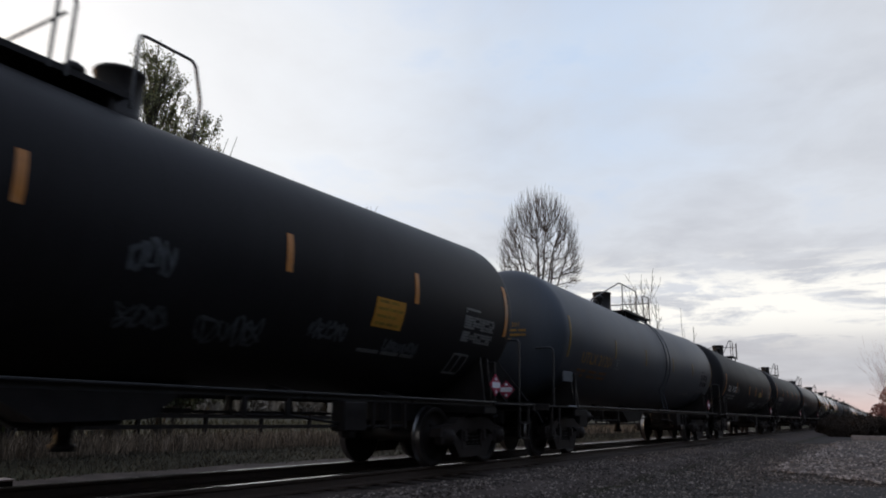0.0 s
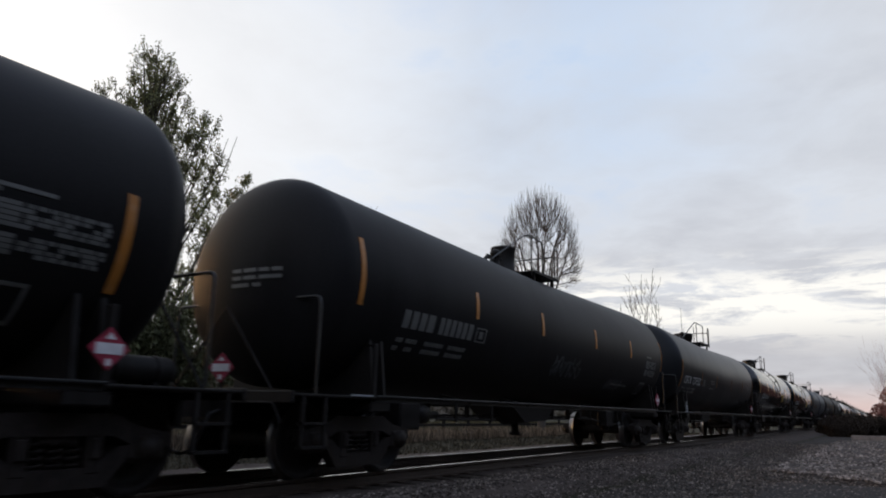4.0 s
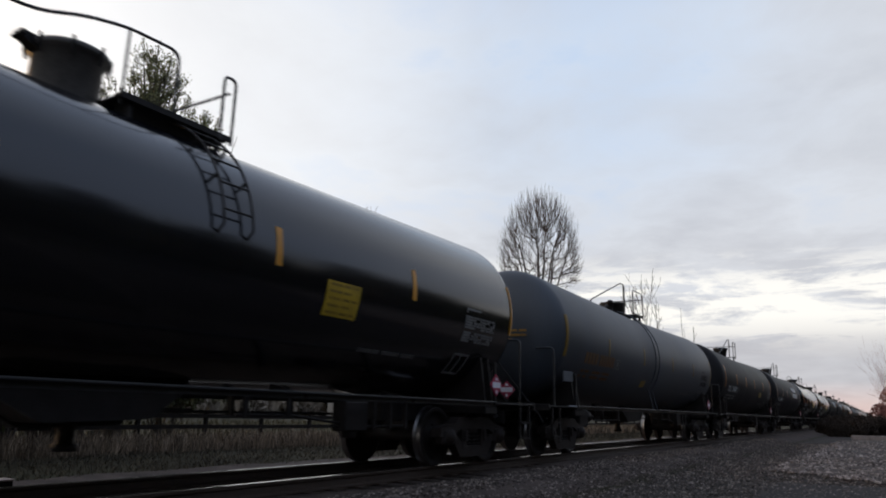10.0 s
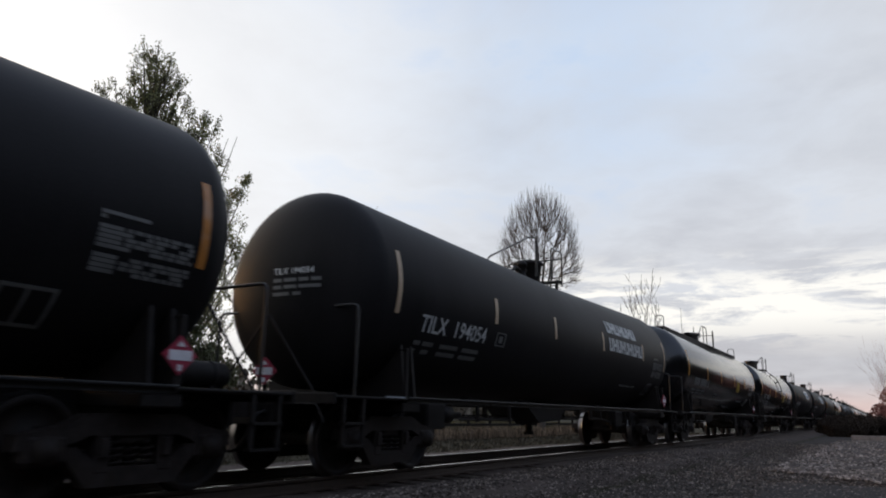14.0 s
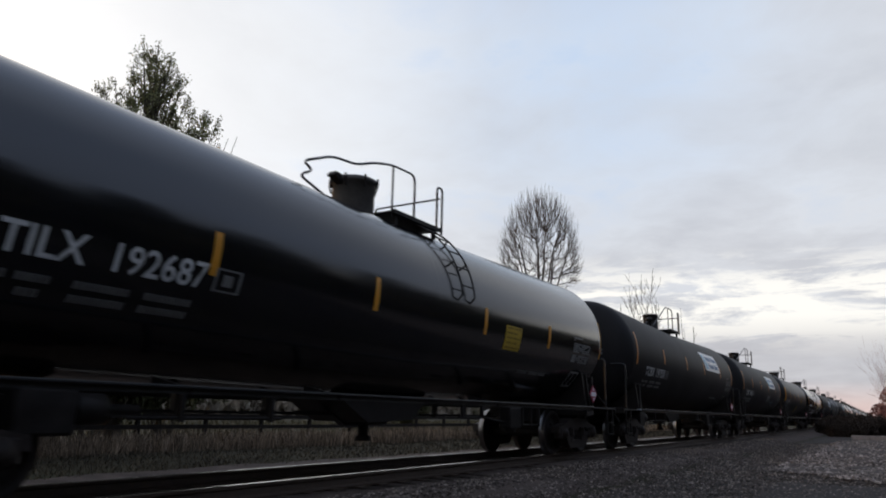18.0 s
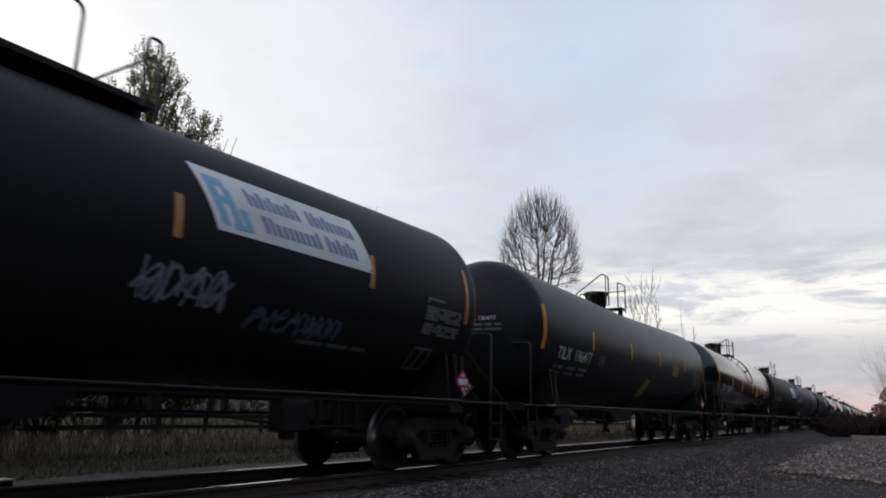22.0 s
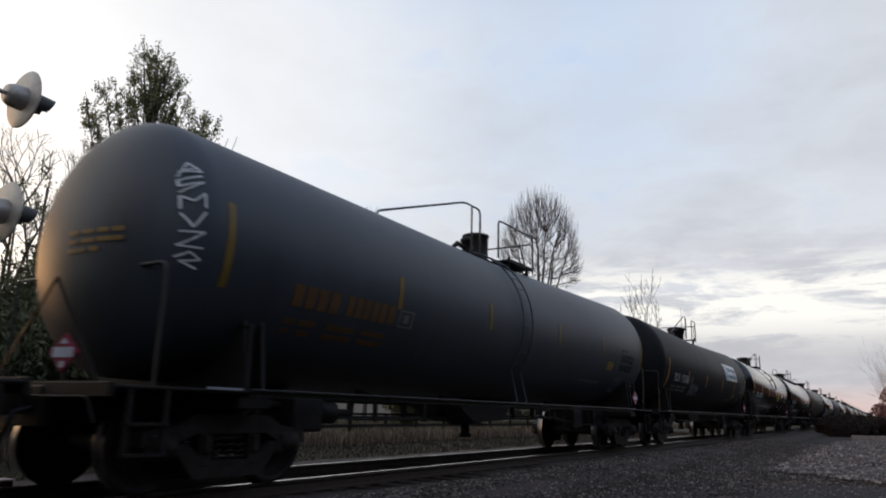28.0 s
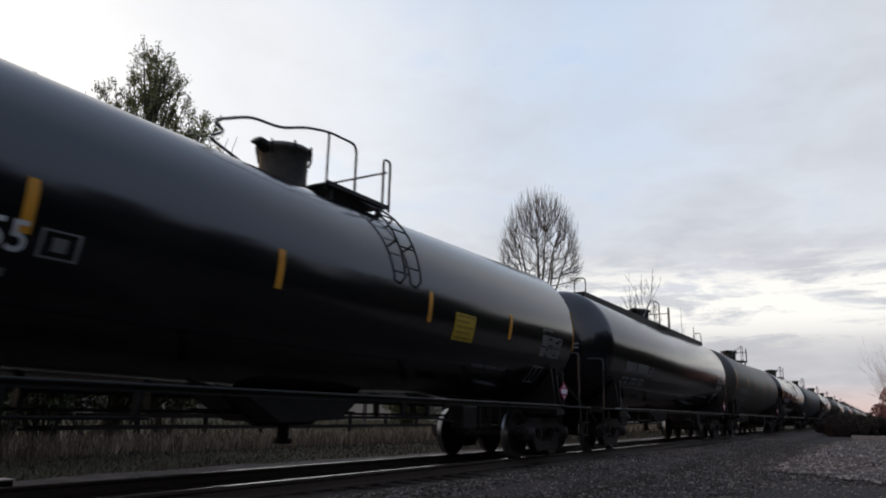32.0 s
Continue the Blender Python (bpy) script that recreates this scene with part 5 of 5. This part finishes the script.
        c = 1 - (k + 0.5) / count * (1 - math.cos(radians(spread)))
        a = 2.39996 * k + rng.uniform(-0.25, 0.25)
        w = math.sqrt(max(0.0, 1 - c * c))
        r = reach * rng.uniform(0.9, 1.06)
        return Vector((crown_r * w * math.cos(a) * r, crown_r * w * math.sin(a) * r, base + high * (0.40 + 0.60 * c) * r))

    def limb(shape, a, b, r0, r1, steps, sag, seg):
        mid = a.lerp(b, 0.5) + Vector((b.x - a.x, b.y - a.y, 0)) * sag
        pts = [a.lerp(mid, u).lerp(mid.lerp(b, u), u) for u in np.linspace(0, 1, steps)]
        pts = [p + Vector((rng.gauss(0, 0.03), rng.gauss(0, 0.03), 0)) * (0 < q < steps - 1) for q, p in enumerate(pts)]
        shape.tube(pts, [r0 + (r1 - r0) * q / (steps - 1) for q in range(steps)], seg, cap=False)
        return pts

    def nearest(runs, p, low):
        best = None
        for pts in runs:
            for q in pts[low:]:
                d = (q - p).length + 1.6 * max(0.0, (q - foot).length - 0.84 * (p - foot).length)
                if best is None or d < best[0]:
                    best = (d, q)
        return best[1]

    stems = [limb(crown, foot + Vector((0, 0, -0.25 * base * rng.random() * (k > 3))), aim(k, 13, 84, 0.66), 0.085, 0.032, 8, 0.16, 6) for k in range(13)]
    boughs = []
    for k in range(95):
        p = aim(k, 95, 100, 0.84)
        boughs.append(limb(crown, nearest(stems, p, 2), p, 0.030, 0.015, 6, 0.07, 4))
    shoots = []
    for k in range(520):
        p = aim(k, 520, 106, 0.93)
        shoots.append(limb(twigs, nearest(boughs, p, 1), p, 0.0125, 0.008, 5, 0.03, 3))
    for k in range(1300):
        p = aim(k, 1300, 108, 0.985)
        limb(twigs, nearest(shoots[::2] if k % 2 else shoots[1::2], p, 1), p, 0.0085, 0.006, 4, 0.0, 3)
    part("trunk", wood, M_BARK, t)
    part("branchwork", crown, M_BARK, t)
    part("crown", twigs, M_TWIG, t, "fine grey-brown bare twigs")
    return t


def leaf_cluster(s, p, rng, size, count, reach):
    for _ in range(count):
        c = p + Vector((rng.gauss(0, reach * 0.95), rng.gauss(0, reach * 0.95), rng.gauss(0, reach * 1.4)))
        q = Euler((rng.uniform(0, 6.3), rng.uniform(0, 6.3), rng.uniform(0, 6.3))).to_matrix()
        l, w = size * rng.uniform(0.7, 1.4), size * rng.uniform(0.35, 0.55)
        k = [c + q @ Vector(v) for v in ((-l, 0, 0), (0, -w, 0.15 * w), (l, 0, 0), (0, w, 0.15 * w))]
        s.add(k, [(0, 1, 2, 3)])


SIDE = Vector((math.cos(radians(55)), math.sin(radians(55)), 0))


def leafy_tree(x, y, height, seed, label, leaders, leaf=0.052, dense=7):
    """An upright evergreen with several leaders, each set with rising shoots and small leaves, gaps between them.
    leaders: (offset along the view's breadth, top height, breadth of the shoots)."""
    rng = random.Random(seed)
    z = ground_height(x, y) - 0.05
    t = thing("evergreen_tree", label, "tree", at=pose(x, y, z))
    wood, limbs, foliage = Shape(), Shape(), Shape()
    wood.tube([(0, 0, 0), (0.05, 0.02, height * 0.4), (0.0, 0.0, height * 0.95)], [height * 0.02, height * 0.013, 0.02], 8)
    for off, top, wide in leaders:
        tips = []
        foot = SIDE * off * 0.12 + Vector((0, 0, max(1.0, top - abs(off) * 1.35 - 2.2)))
        deep = rng.uniform(-0.5, 0.5)
        head = SIDE * off + Vector((-SIDE.y * deep, SIDE.x * deep, top))
        knee = foot.lerp(head, 0.5) + SIDE * off * 0.22
        path = [foot.lerp(knee, u).lerp(knee.lerp(head, u), u) for u in np.linspace(0, 1, 9)]
        limbs.tube(path, [0.045 - 0.0045 * i for i in range(9)], 5)
        for i in range(int(4.6 * (top - foot.z))):
            u = rng.random() ** 0.8
            k = min(7, int(u * 8))
            q = path[k].lerp(path[k + 1], u * 8 - k)
            a = rng.uniform(0, 6.28)
            l = wide * 1.25 * (1.15 - u) ** 0.7 * rng.uniform(0.5, 1.1) + 0.12
            grow(limbs, q, (math.cos(a), math.sin(a), rng.uniform(0.5, 1.3)), l, 0.02, 1, rng, tips, 0.5, 0.7, 2, 4, 0.6, 0.006)
        for p, d in tips:
            if rng.random() < 0.6:
                leaf_cluster(foliage, p, rng, leaf, dense, 0.075)
    part("trunk", wood, M_BARK, t)
    part("branchwork", limbs, M_BARK, t)
    part("crown", foliage, M_LEAF, t, "clusters of small dark green leaves")
    return t


def shrub(x, y, height, width, seed, mat, label, name="shrub", leaves=None, lean=0.5):
    rng = random.Random(seed)
    z = ground_height(x, y) - 0.05
    t = thing(name, label, "shrub", at=pose(x, y, z))
    twigs, tips = Shape(), []
    for i in range(16):
        a = rng.uniform(0, 6.28)
        r = rng.uniform(0, width * 0.02)
        grow(twigs, (r * math.cos(a), r * math.sin(a), 0), (math.cos(a) * lean, math.sin(a) * lean, 1), height * 0.5 * rng.uniform(0.7, 1.1), 0.03, 3, rng, tips, 0.5, 0.3, 3, 4, 0.7, 0.006)
    part("branchwork", twigs, mat, t)
    if leaves:
        s = Shape()
        for p, d in tips:
            leaf_cluster(s, p, rng, 0.09, 7, 0.14)
        part("leaves", s, leaves, t)
    return t


def far_woods(name, spots, seed, label, clumps=190, size=1.0, mat=M_WOODS):
    """Distant woods as one ragged mass of small leaf clumps."""
    rng = random.Random(seed)
    s = Shape()
    for x, y, h, w in spots:
        z = ground_height(x, y)
        s.tube([(x, y, z - 0.2), (x, y, z + h * 0.7)], [0.3, 0.1], 5)
        for _ in range(clumps):
            f = rng.random() ** 0.85
            a = rng.uniform(0, 6.28)
            r = w * (0.35 + 0.65 * math.sin(math.pi * min(1, 0.15 + f * 0.85))) * math.sqrt(rng.random())
            c = Vector((x + r * math.cos(a), y + r * math.sin(a), z + h * (0.02 + 0.98 * f)))
            q = Euler((rng.uniform(0, 6.3), rng.uniform(0, 6.3), 0)).to_matrix()
            l = size * rng.uniform(0.35, 0.9) * (1.1 - 0.5 * f)
            s.add([c + q @ Vector(v) * l for v in ((-1, 0, 0), (0, -0.7, 0.2), (1, 0, 0), (0, 0.7, -0.2))], [(0, 1, 2), (0, 2, 3)])
    return solid(name, s, mat, label, "woods", kind="stuff")


def grass(name, count, area, height, mat, label, seed, lean=0.3, patchy=0.0, width=0.006):
    rng = random.Random(seed)
    x0, x1, y0, y1 = area
    s = Shape()
    vs, fs = [], []
    for _ in range(count):
        x, y = rng.uniform(x0, x1), y0 + (y1 - y0) * rng.random() ** 1.3
        if patchy and noise.noise(Vector((x * 0.5, y * 0.5, seed))) < rng.uniform(-patchy, patchy):
            continue
        z = ground_height(x, y)
        h = height * rng.uniform(0.5, 1.25)
        a = rng.uniform(0, 6.28)
        w = width * (1 + y / 22)
        u = Vector((math.cos(a), math.sin(a), 0))
        v = Vector((rng.gauss(0, lean), rng.gauss(0, lean), 0)) * h
        k = len(vs)
        b = Vector((x, y, z - 0.02))
        vs += [b - u * w, b + u * w, b + v * 0.4 + u * w + Vector((0, 0, h * 0.6)), b + v * 0.4 - u * w + Vector((0, 0, h * 0.6)), b + v + Vector((0, 0, h))]
        fs += [(k, k + 1, k + 2, k + 3), (k + 3, k + 2, k + 4)]
    s.add(vs, fs)
    return solid(name, s, mat, label, "grass", kind="stuff")


# ---- fence, signal, house ----
def build_fence(x):
    f = thing("rail_fence", "low weathered timber rail fence along the field", "fence", kind="structure")
    rng = random.Random(9)
    post = Shape().box(-0.06, 0.06, -0.06, 0.06, -0.3, 1.00, 0.012).mesh("post", M_FENCE)
    y0, n, step = 1.0, 30, 2.44
    for i in range(n):
        y = y0 + i * step
        part("post", post, None, f, "", pose(x, y, ground_height(x, y), rng.uniform(-1.5, 1.5), rng.uniform(-1.5, 1.5), rng.uniform(-6, 6)))
    for h in (0.57, 0.90):
        for i in range(n - 1):
            y = y0 + i * step
            za, zb = ground_height(x, y) + h, ground_height(x, y + step) + h
            s = Shape().add([(x + a, yy, z + b) for yy, z in ((y, za), (y + step, zb)) for a in (0.064, 0.10) for b in (-0.065, 0.065)],
                            [(0, 1, 3, 2), (4, 6, 7, 5), (0, 2, 6, 4), (1, 5, 7, 3), (0, 4, 5, 1), (2, 3, 7, 6)])
            part("fence_rail", s, M_FENCE, f)


def signal_hood():
    """A long tunnel hood, cut away below."""
    s = Shape()
    for r, far in ((0.19, -0.46), (0.175, -0.46)):
        rows = []
        for i in range(13):
            a = radians(-50 + 280 * i / 12)
            rows.append(((r * math.cos(a), -0.02, r * math.sin(a)), (r * 0.82 * math.cos(a), far + 0.16 * (1 - math.sin(a)) / 2, r * 0.82 * math.sin(a))))
        s.add([p for row in rows for p in row], [(2 * i, 2 * i + 1, 2 * i + 3, 2 * i + 2) for i in range(12)], True)
    return s


def build_signal(x, y):
    """The flashing-light mast of the level crossing beyond the track."""
    z = ground_height(x, y)
    t = thing("crossing_signal", "silver level-crossing signal mast with round light units", "signal", at=pose(x, y, z - 0.03))
    part("mast", Shape().lathe([(0.001, 0), (0.26, 0), (0.26, 0.05), (0.12, 0.08), (0.075, 0.5), (0.07, 6.9), (0.001, 6.95)], "z", 14), M_SILVER, t, "silver painted steel pole")
    for h in (6.12, 4.22):
        part("cross_arm", Shape().tube([(0.0, -0.75, h), (0.0, 0.75, h)], 0.04, 8), M_SILVER, t)
        for sy in (-1, 1):
            u = part("light_unit", Shape().lathe([(0.001, 0.0), (0.47, 0.0), (0.49, 0.015), (0.47, 0.03), (0.001, 0.035)], "y", 28), M_SILVER, t, "round silver light unit", pose(0.0, sy * 0.72, h, 0, 0, 181))
            part("housing", Shape().lathe([(0.001, 0.30), (0.15, 0.30), (0.19, 0.22), (0.20, 0.03)], "y", 18), M_SILVER, u)
            part("visor", signal_hood(), M_BLACKPLATE, u, "black tunnel visor")
            part("lens", Shape().lathe([(0.001, -0.05), (0.08, -0.04), (0.15, -0.01)], "y", 18), M_LENS, u, "dark red lens")


def house(x, y, w, d, h, turn, label):
    t = thing("house", label, "house", at=pose(x, y, ground_height(x, y) - 0.1, 0, 0, turn))
    part("wall", Shape().box(-w / 2, w / 2, -d / 2, d / 2, 0, h), M_SIDING, t)
    part("roof", Shape().prism([(-w / 2 - 0.4, h), (w / 2 + 0.4, h), (0, h + w * 0.28)], "y", -d / 2 - 0.4, d / 2 + 0.4), M_ROOF, t)
    for i in range(4):
        yy = -d / 2 + d * (i + 0.5) / 4
        k = part("window", Shape().box(w / 2, w / 2 + 0.05, yy - 0.55, yy + 0.55, 1.0, 2.2), M_TRIM, t)
        part("pane", Shape().box(w / 2 + 0.05, w / 2 + 0.06, yy - 0.45, yy + 0.45, 1.1, 2.1), M_GLASS, k)
    return t




def bank_height(x, y):
    """The top of the gravel bank, crowned across its breadth."""
    u = max(0.0, min(1.0, (x + 2.75) / 11.75))
    return ground_height(x, y) + 0.05 + 0.48 * u * (1 - u)


def on_bank(x, y, rng):
    """Whether a stone lies on the bank, whose front edge slants."""
    ragged = 0.5 * noise.noise(Vector((x * 1.4, y * 0.5, 2.0)))
    return x > -2.7 + ragged and y > 16.9 + 1.32 * max(0.0, -0.2 - x) + ragged


M_PALETIE = material("weathered_grey_timber", (0.32, 0.255, 0.22), 0.85, vary=0.35, scale=5, fine=30, bump=0.4)
build_ground()
build_track()
strip("far_side_dirt", -12.4, -9.7, -3, 90, 0.035, M_BED, "bare brown dirt beyond the track bed", dx=0.3, dy=0.9, rough=0.04, edge=0.4, seed=7.0)
strip("gravel_verge", -4.55, 3.0, -3, 120, 0.03, M_BALLAST, "grey gravel verge beside the track", dx=0.4, dy=1.0, rough=0.03)
strip("access_road", -2.6, 12.0, 10.0, 17.2, 0.065, M_ASPHALT, "worn dark asphalt access road", dx=0.7, dy=0.7, rough=0.01, edge=0.5)
strip("pale_gravel_bank", -2.75, 9.0, 16.9, 52, 0.06, M_PALEBED, "low bank of pale gravel", dx=0.4, dy=0.5, rough=0.09, edge=1.0, crown=0.12, seed=4.0, slant=3.4)
stones("ballast_stones", 52000, (TRACK + 1.25, 2.5, 6, 44), 0.023, M_STONE, "loose grey ballast stones", 1, lambda x, y: ground_height(x, y) + 0.055)
stones("far_side_stones", 6000, (TRACK - 2.6, TRACK - 0.9, 3, 26), 0.035, M_BROWNSTONE, "loose brownish ballast stones beyond the track", 2, lambda x, y: ground_height(x, y) + 0.05)
stones("pale_stones", 17000, (-3.0, 5.0, 16.7, 52), 0.05, M_PALESTONE, "pale loose gravel stones on the bank", 3, bank_height, on_bank)

grass("dry_grass", 40000, (-18.4, -15.6, 5, 64), 0.50, M_DRY, "tall dry straw-coloured grass along the fence", 11, patchy=0.4, width=0.005)
grass("green_grass", 26000, (-16.6, -11.9, 4, 60), 0.10, M_GREEN, "short green grass beside the track bed", 12, lean=0.5)
grass("field_grass", 9000, (-46, -18.7, 8, 90), 0.30, M_FIELD, "dry field grass beyond the fence", 13, lean=0.4, width=0.012)
grass("verge_weeds", 9000, (-4.6, 1.5, 8, 42), 0.055, M_GREEN, "small weeds between the gravel", 14, lean=0.6, patchy=0.35, width=0.004)
build_fence(-18.5)
build_signal(-11.4, 4.64)
house(-66, 40, 9, 16, 3.0, 30, "low beige house with a grey roof across the field")
house(-60, 76, 8, 10, 3.0, 40, "low beige house with a grey roof beside the trees")

leafy_tree(-20.4, 13.7, 13.6, 21, "tall upright evergreen with dark green leaves behind the track",
           [(-0.50, 13.3, 0.35), (-0.06, 13.5, 0.35), (0.40, 13.3, 0.35), (-0.25, 13.0, 0.5), (0.18, 13.1, 0.5), (-0.78, 12.8, 0.25), (0.66, 12.6, 0.4), (0.82, 12.2, 0.35), (-1.27, 12.0, 0.3), (-1.54, 11.7, 0.35),
            (-1.80, 11.1, 0.3), (-0.86, 11.7, 0.4), (1.0, 11.7, 0.4), (1.3, 11.2, 0.4), (1.68, 11.1, 0.35), (2.05, 10.5, 0.35), (2.6, 10.7, 0.25), (2.85, 10.6, 0.2), (2.1, 11.0, 0.3), (1.85, 11.2, 0.3), (-2.05, 11.2, 0.25), (0.30, 12.4, 0.55),
            (-0.15, 12.2, 0.6), (-0.3, 11.5, 0.8), (0.12, 11.7, 0.7), (0.8, 11.0, 0.6), (1.3, 10.4, 0.5), (0.0, 10.9, 0.8), (0.5, 10.6, 0.7), (-0.8, 10.9, 0.6), (-1.3, 10.6, 0.5),
            (-2.0, 9.8, 0.5), (2.2, 9.5, 0.5), (-1.4, 9.3, 0.8), (1.2, 8.6, 0.8), (-1.9, 8.0, 0.8), (0.0, 8.0, 1.1), (-0.6, 9.0, 1.1), (0.8, 7.4, 1.2), (-1.3, 7.2, 1.2), 
            (3.35, 9.1, 0.22), (3.0, 8.6, 0.3), (2.6, 8.4, 0.4), (3.3, 7.4, 0.35), (2.8, 7.0, 0.5), (2.3, 7.6, 0.6), (3.5, 6.6, 0.4), (3.0, 5.8, 0.5), (2.4, 6.0, 0.6), (3.4, 4.9, 0.5), (2.7, 4.6, 0.6), (2.1, 4.8, 0.6), (3.1, 3.8, 0.5), (2.4, 3.4, 0.6), (1.7, 5.4, 0.7), (1.6, 3.6, 0.7)])
leafy_tree(-22.7, 11.8, 8.6, 22, "smaller evergreen with dark green leaves beside the tall one",
           [(0.0, 8.9, 0.7), (-0.6, 8.0, 0.6), (0.6, 7.9, 0.6), (0.2, 6.5, 0.8), (-0.5, 5.6, 0.8)])
fan_tree(-17.85, 40.6, 15.75, 31, "tall bare tree with a rounded crown of fine twigs", 2.75, 7.6)
bare_tree(-16.2, 57.5, 13.65, 32, "slender bare tree with sparse twigs", width=0.5, depth=4, kids=3, trunk=0.08, crown_r=1.9, crown_h=4.0, stems=5)
bare_tree(-13.06, 59.5, 10.75, 33, "small slender bare tree with sparse twigs", width=0.2, depth=3, kids=2, trunk=0.07, crown_r=0.8, stems=2)
bare_tree(-27.25, 13.1, 11.6, 34, "bare tree with spreading branches near the crossing", width=0.7, depth=5, kids=3, crown_r=3.4, crown_h=4.5, stems=6, tip=0.007)
bare_tree(-30.85, 39.8, 16.2, 35, "bare tree whose top twigs show over the train", width=0.4, depth=4, kids=3, trunk=0.14, crown_r=2.2, stems=5)
far_woods("russet_thicket", [(0.9, 92.0, 5.0, 1.6), (2.4, 88.0, 5.8, 1.8), (4.4, 90.0, 6.4, 2.0), (6.6, 86.0, 6.6, 2.2), (-0.3, 95.0, 3.2, 1.4)], 15, "reddish leafless thicket beside the line", 620, 0.34, M_RUSSET)
shrub(1.9, 86.0, 7.6, 2.2, 41, M_RUSSET, "tall reddish bare shrub beside the line", lean=0.3)
shrub(4.2, 84.0, 8.2, 2.4, 42, M_RUSSET, "tall reddish bare shrub behind the gravel", lean=0.3)
for i, (bx, by, bh) in enumerate([(-4.1, 72.0, 1.2), (-3.3, 67.0, 1.1), (-2.5, 73.0, 1.4), (-1.7, 69.0, 1.2), (-3.1, 79.0, 1.5), (-1.1, 77.0, 1.5), (-4.3, 84.0, 1.5), (-2.1, 87.0, 1.7), (-0.4, 83.0, 1.6), (-3.2, 112.0, 1.5), (-1.6, 104.0, 1.3), (-0.2, 110.0, 1.7), (0.8, 98.0, 1.2), (2.2, 106.0, 1.8), (3.6, 96.0, 1.4), (5.2, 104.0, 2.0), (6.6, 94.0, 1.6), (8.2, 100.0, 2.2), (4.6, 86.0, 1.1)]):
    shrub(bx, by, bh, 3.2, 80 + i, M_BRUSH, "low dead brown brush beside the line", leaves=M_BRUSH, lean=1.3)
solid("discarded_sleeper", Shape().box(-2.0, 0.9, 55.9, 56.15, ground_height(0, 56) - 0.02, ground_height(0, 56) + 0.36, 0.02), M_PALETIE, "weathered pale timber sleeper lying on the gravel", "timber")
for i, (bx, by, bh) in enumerate([(-17.5, 9.0, 3.2), (-18.8, 10.6, 3.8), (-19.6, 12.4, 4.2), (-21.5, 11.0, 4.6), (-19.0, 14.4, 3.6), (-23.5, 13.4, 5.0), (-16.4, 7.2, 2.6)]):
    shrub(bx, by, bh, 2.6, 60 + i, M_BARK, "dense dark green shrub beyond the crossing", leaves=M_SHRUB)
shrub(-22.6, 33.0, 2.5, 2.6, 43, M_BARK, "green shrub at the edge of the field", leaves=M_SHRUB)
block = thing("marker_block", "low dark block with a pale top beyond the track", "block", at=pose(-10.66, 5.45, ground_height(-10.66, 5.45) + 0.02))
part("block_body", Shape().box(-0.14, 0.14, -0.2, 0.2, -0.06, 0.20, 0.02), M_FENCE, block)
part("block_cap", Shape().box(-0.15, 0.15, -0.21, 0.21, 0.20, 0.225, 0.008), M_PALETIE, block, "pale weathered cap")
rng = random.Random(77)
spots = [(rng.uniform(-86, -72) - 0.4 * i, -6 + i * 5.2 + rng.uniform(-2, 2), rng.uniform(6, 9), rng.uniform(3.5, 5)) for i in range(60)]
far_woods("field_edge_woods", spots, 5, "brownish woods along the far edge of the field", 330, 1.1, M_HEDGE)
hedge = [(-60 + rng.uniform(-2, 2) - 0.2 * i, -4 + i * 3.0, rng.uniform(2.4, 3.4), 2.2) for i in range(60)]
far_woods("field_hedge", hedge, 8, "bare brownish hedge across the field", 330, 1.0, M_HEDGE)
# added left of the view; the gap lets tank heads mirror a sun streak
crossing = [(-34 + rng.uniform(-5, 5), y, rng.uniform(7, 12), rng.uniform(2.5, 3.5)) for y in (-34, -28, -23, -18, -14, -10, -6, 6, 9)]
far_woods("crossing_woods", crossing, 9, "unseen trees beyond the crossing, gapped for the low sun's reflection")
# the right-hand group is out of view, added for the horizon and reflections
spots = [(rng.uniform(-26, -14), 150 + i * 11, rng.uniform(6, 9), rng.uniform(3, 4.5)) for i in range(36)] + [(rng.uniform(34, 60), 110 + i * 12, rng.uniform(4, 6), rng.uniform(3, 4.5)) for i in range(40)]
spots += [(rng.uniform(-15, -12), 222 + i * 8, rng.uniform(6.4, 8.2) + 0.008 * i * 8, rng.uniform(1.6, 2.6)) for i in range(22)]
far_woods("line_side_woods", spots, 6, "dim woods on both sides of the line far off", mat=M_HEDGE)
# growth outside the view, added to dim the sky sheen on far cars
thicket = [(rng.uniform(4.5, 16), 84 + i * 4.4, rng.uniform(5.5, 9), rng.uniform(2.2, 3.2)) for i in range(60)]
far_woods("near_side_thicket", thicket, 16, "unseen near-side thicket, added to darken the far tanks' sides", 260, 0.8, M_BRUSH)
# out-of-view trees, added so the tanks' lower halves reflect dark instead of sky
spots = [(rng.uniform(15, 25), -70 + i * 2.0, rng.uniform(12, 15), rng.uniform(3.0, 4.5)) for i in range(66)]
spots += [(rng.uniform(20, 34), 62 + i * 4.0, rng.uniform(12, 16), rng.uniform(3.5, 5)) for i in range(60)]
far_woods("near_side_woods", spots, 7, "unseen near-side trees, added to darken what the tanks reflect", 420, 1.3)

build_train()
motions()
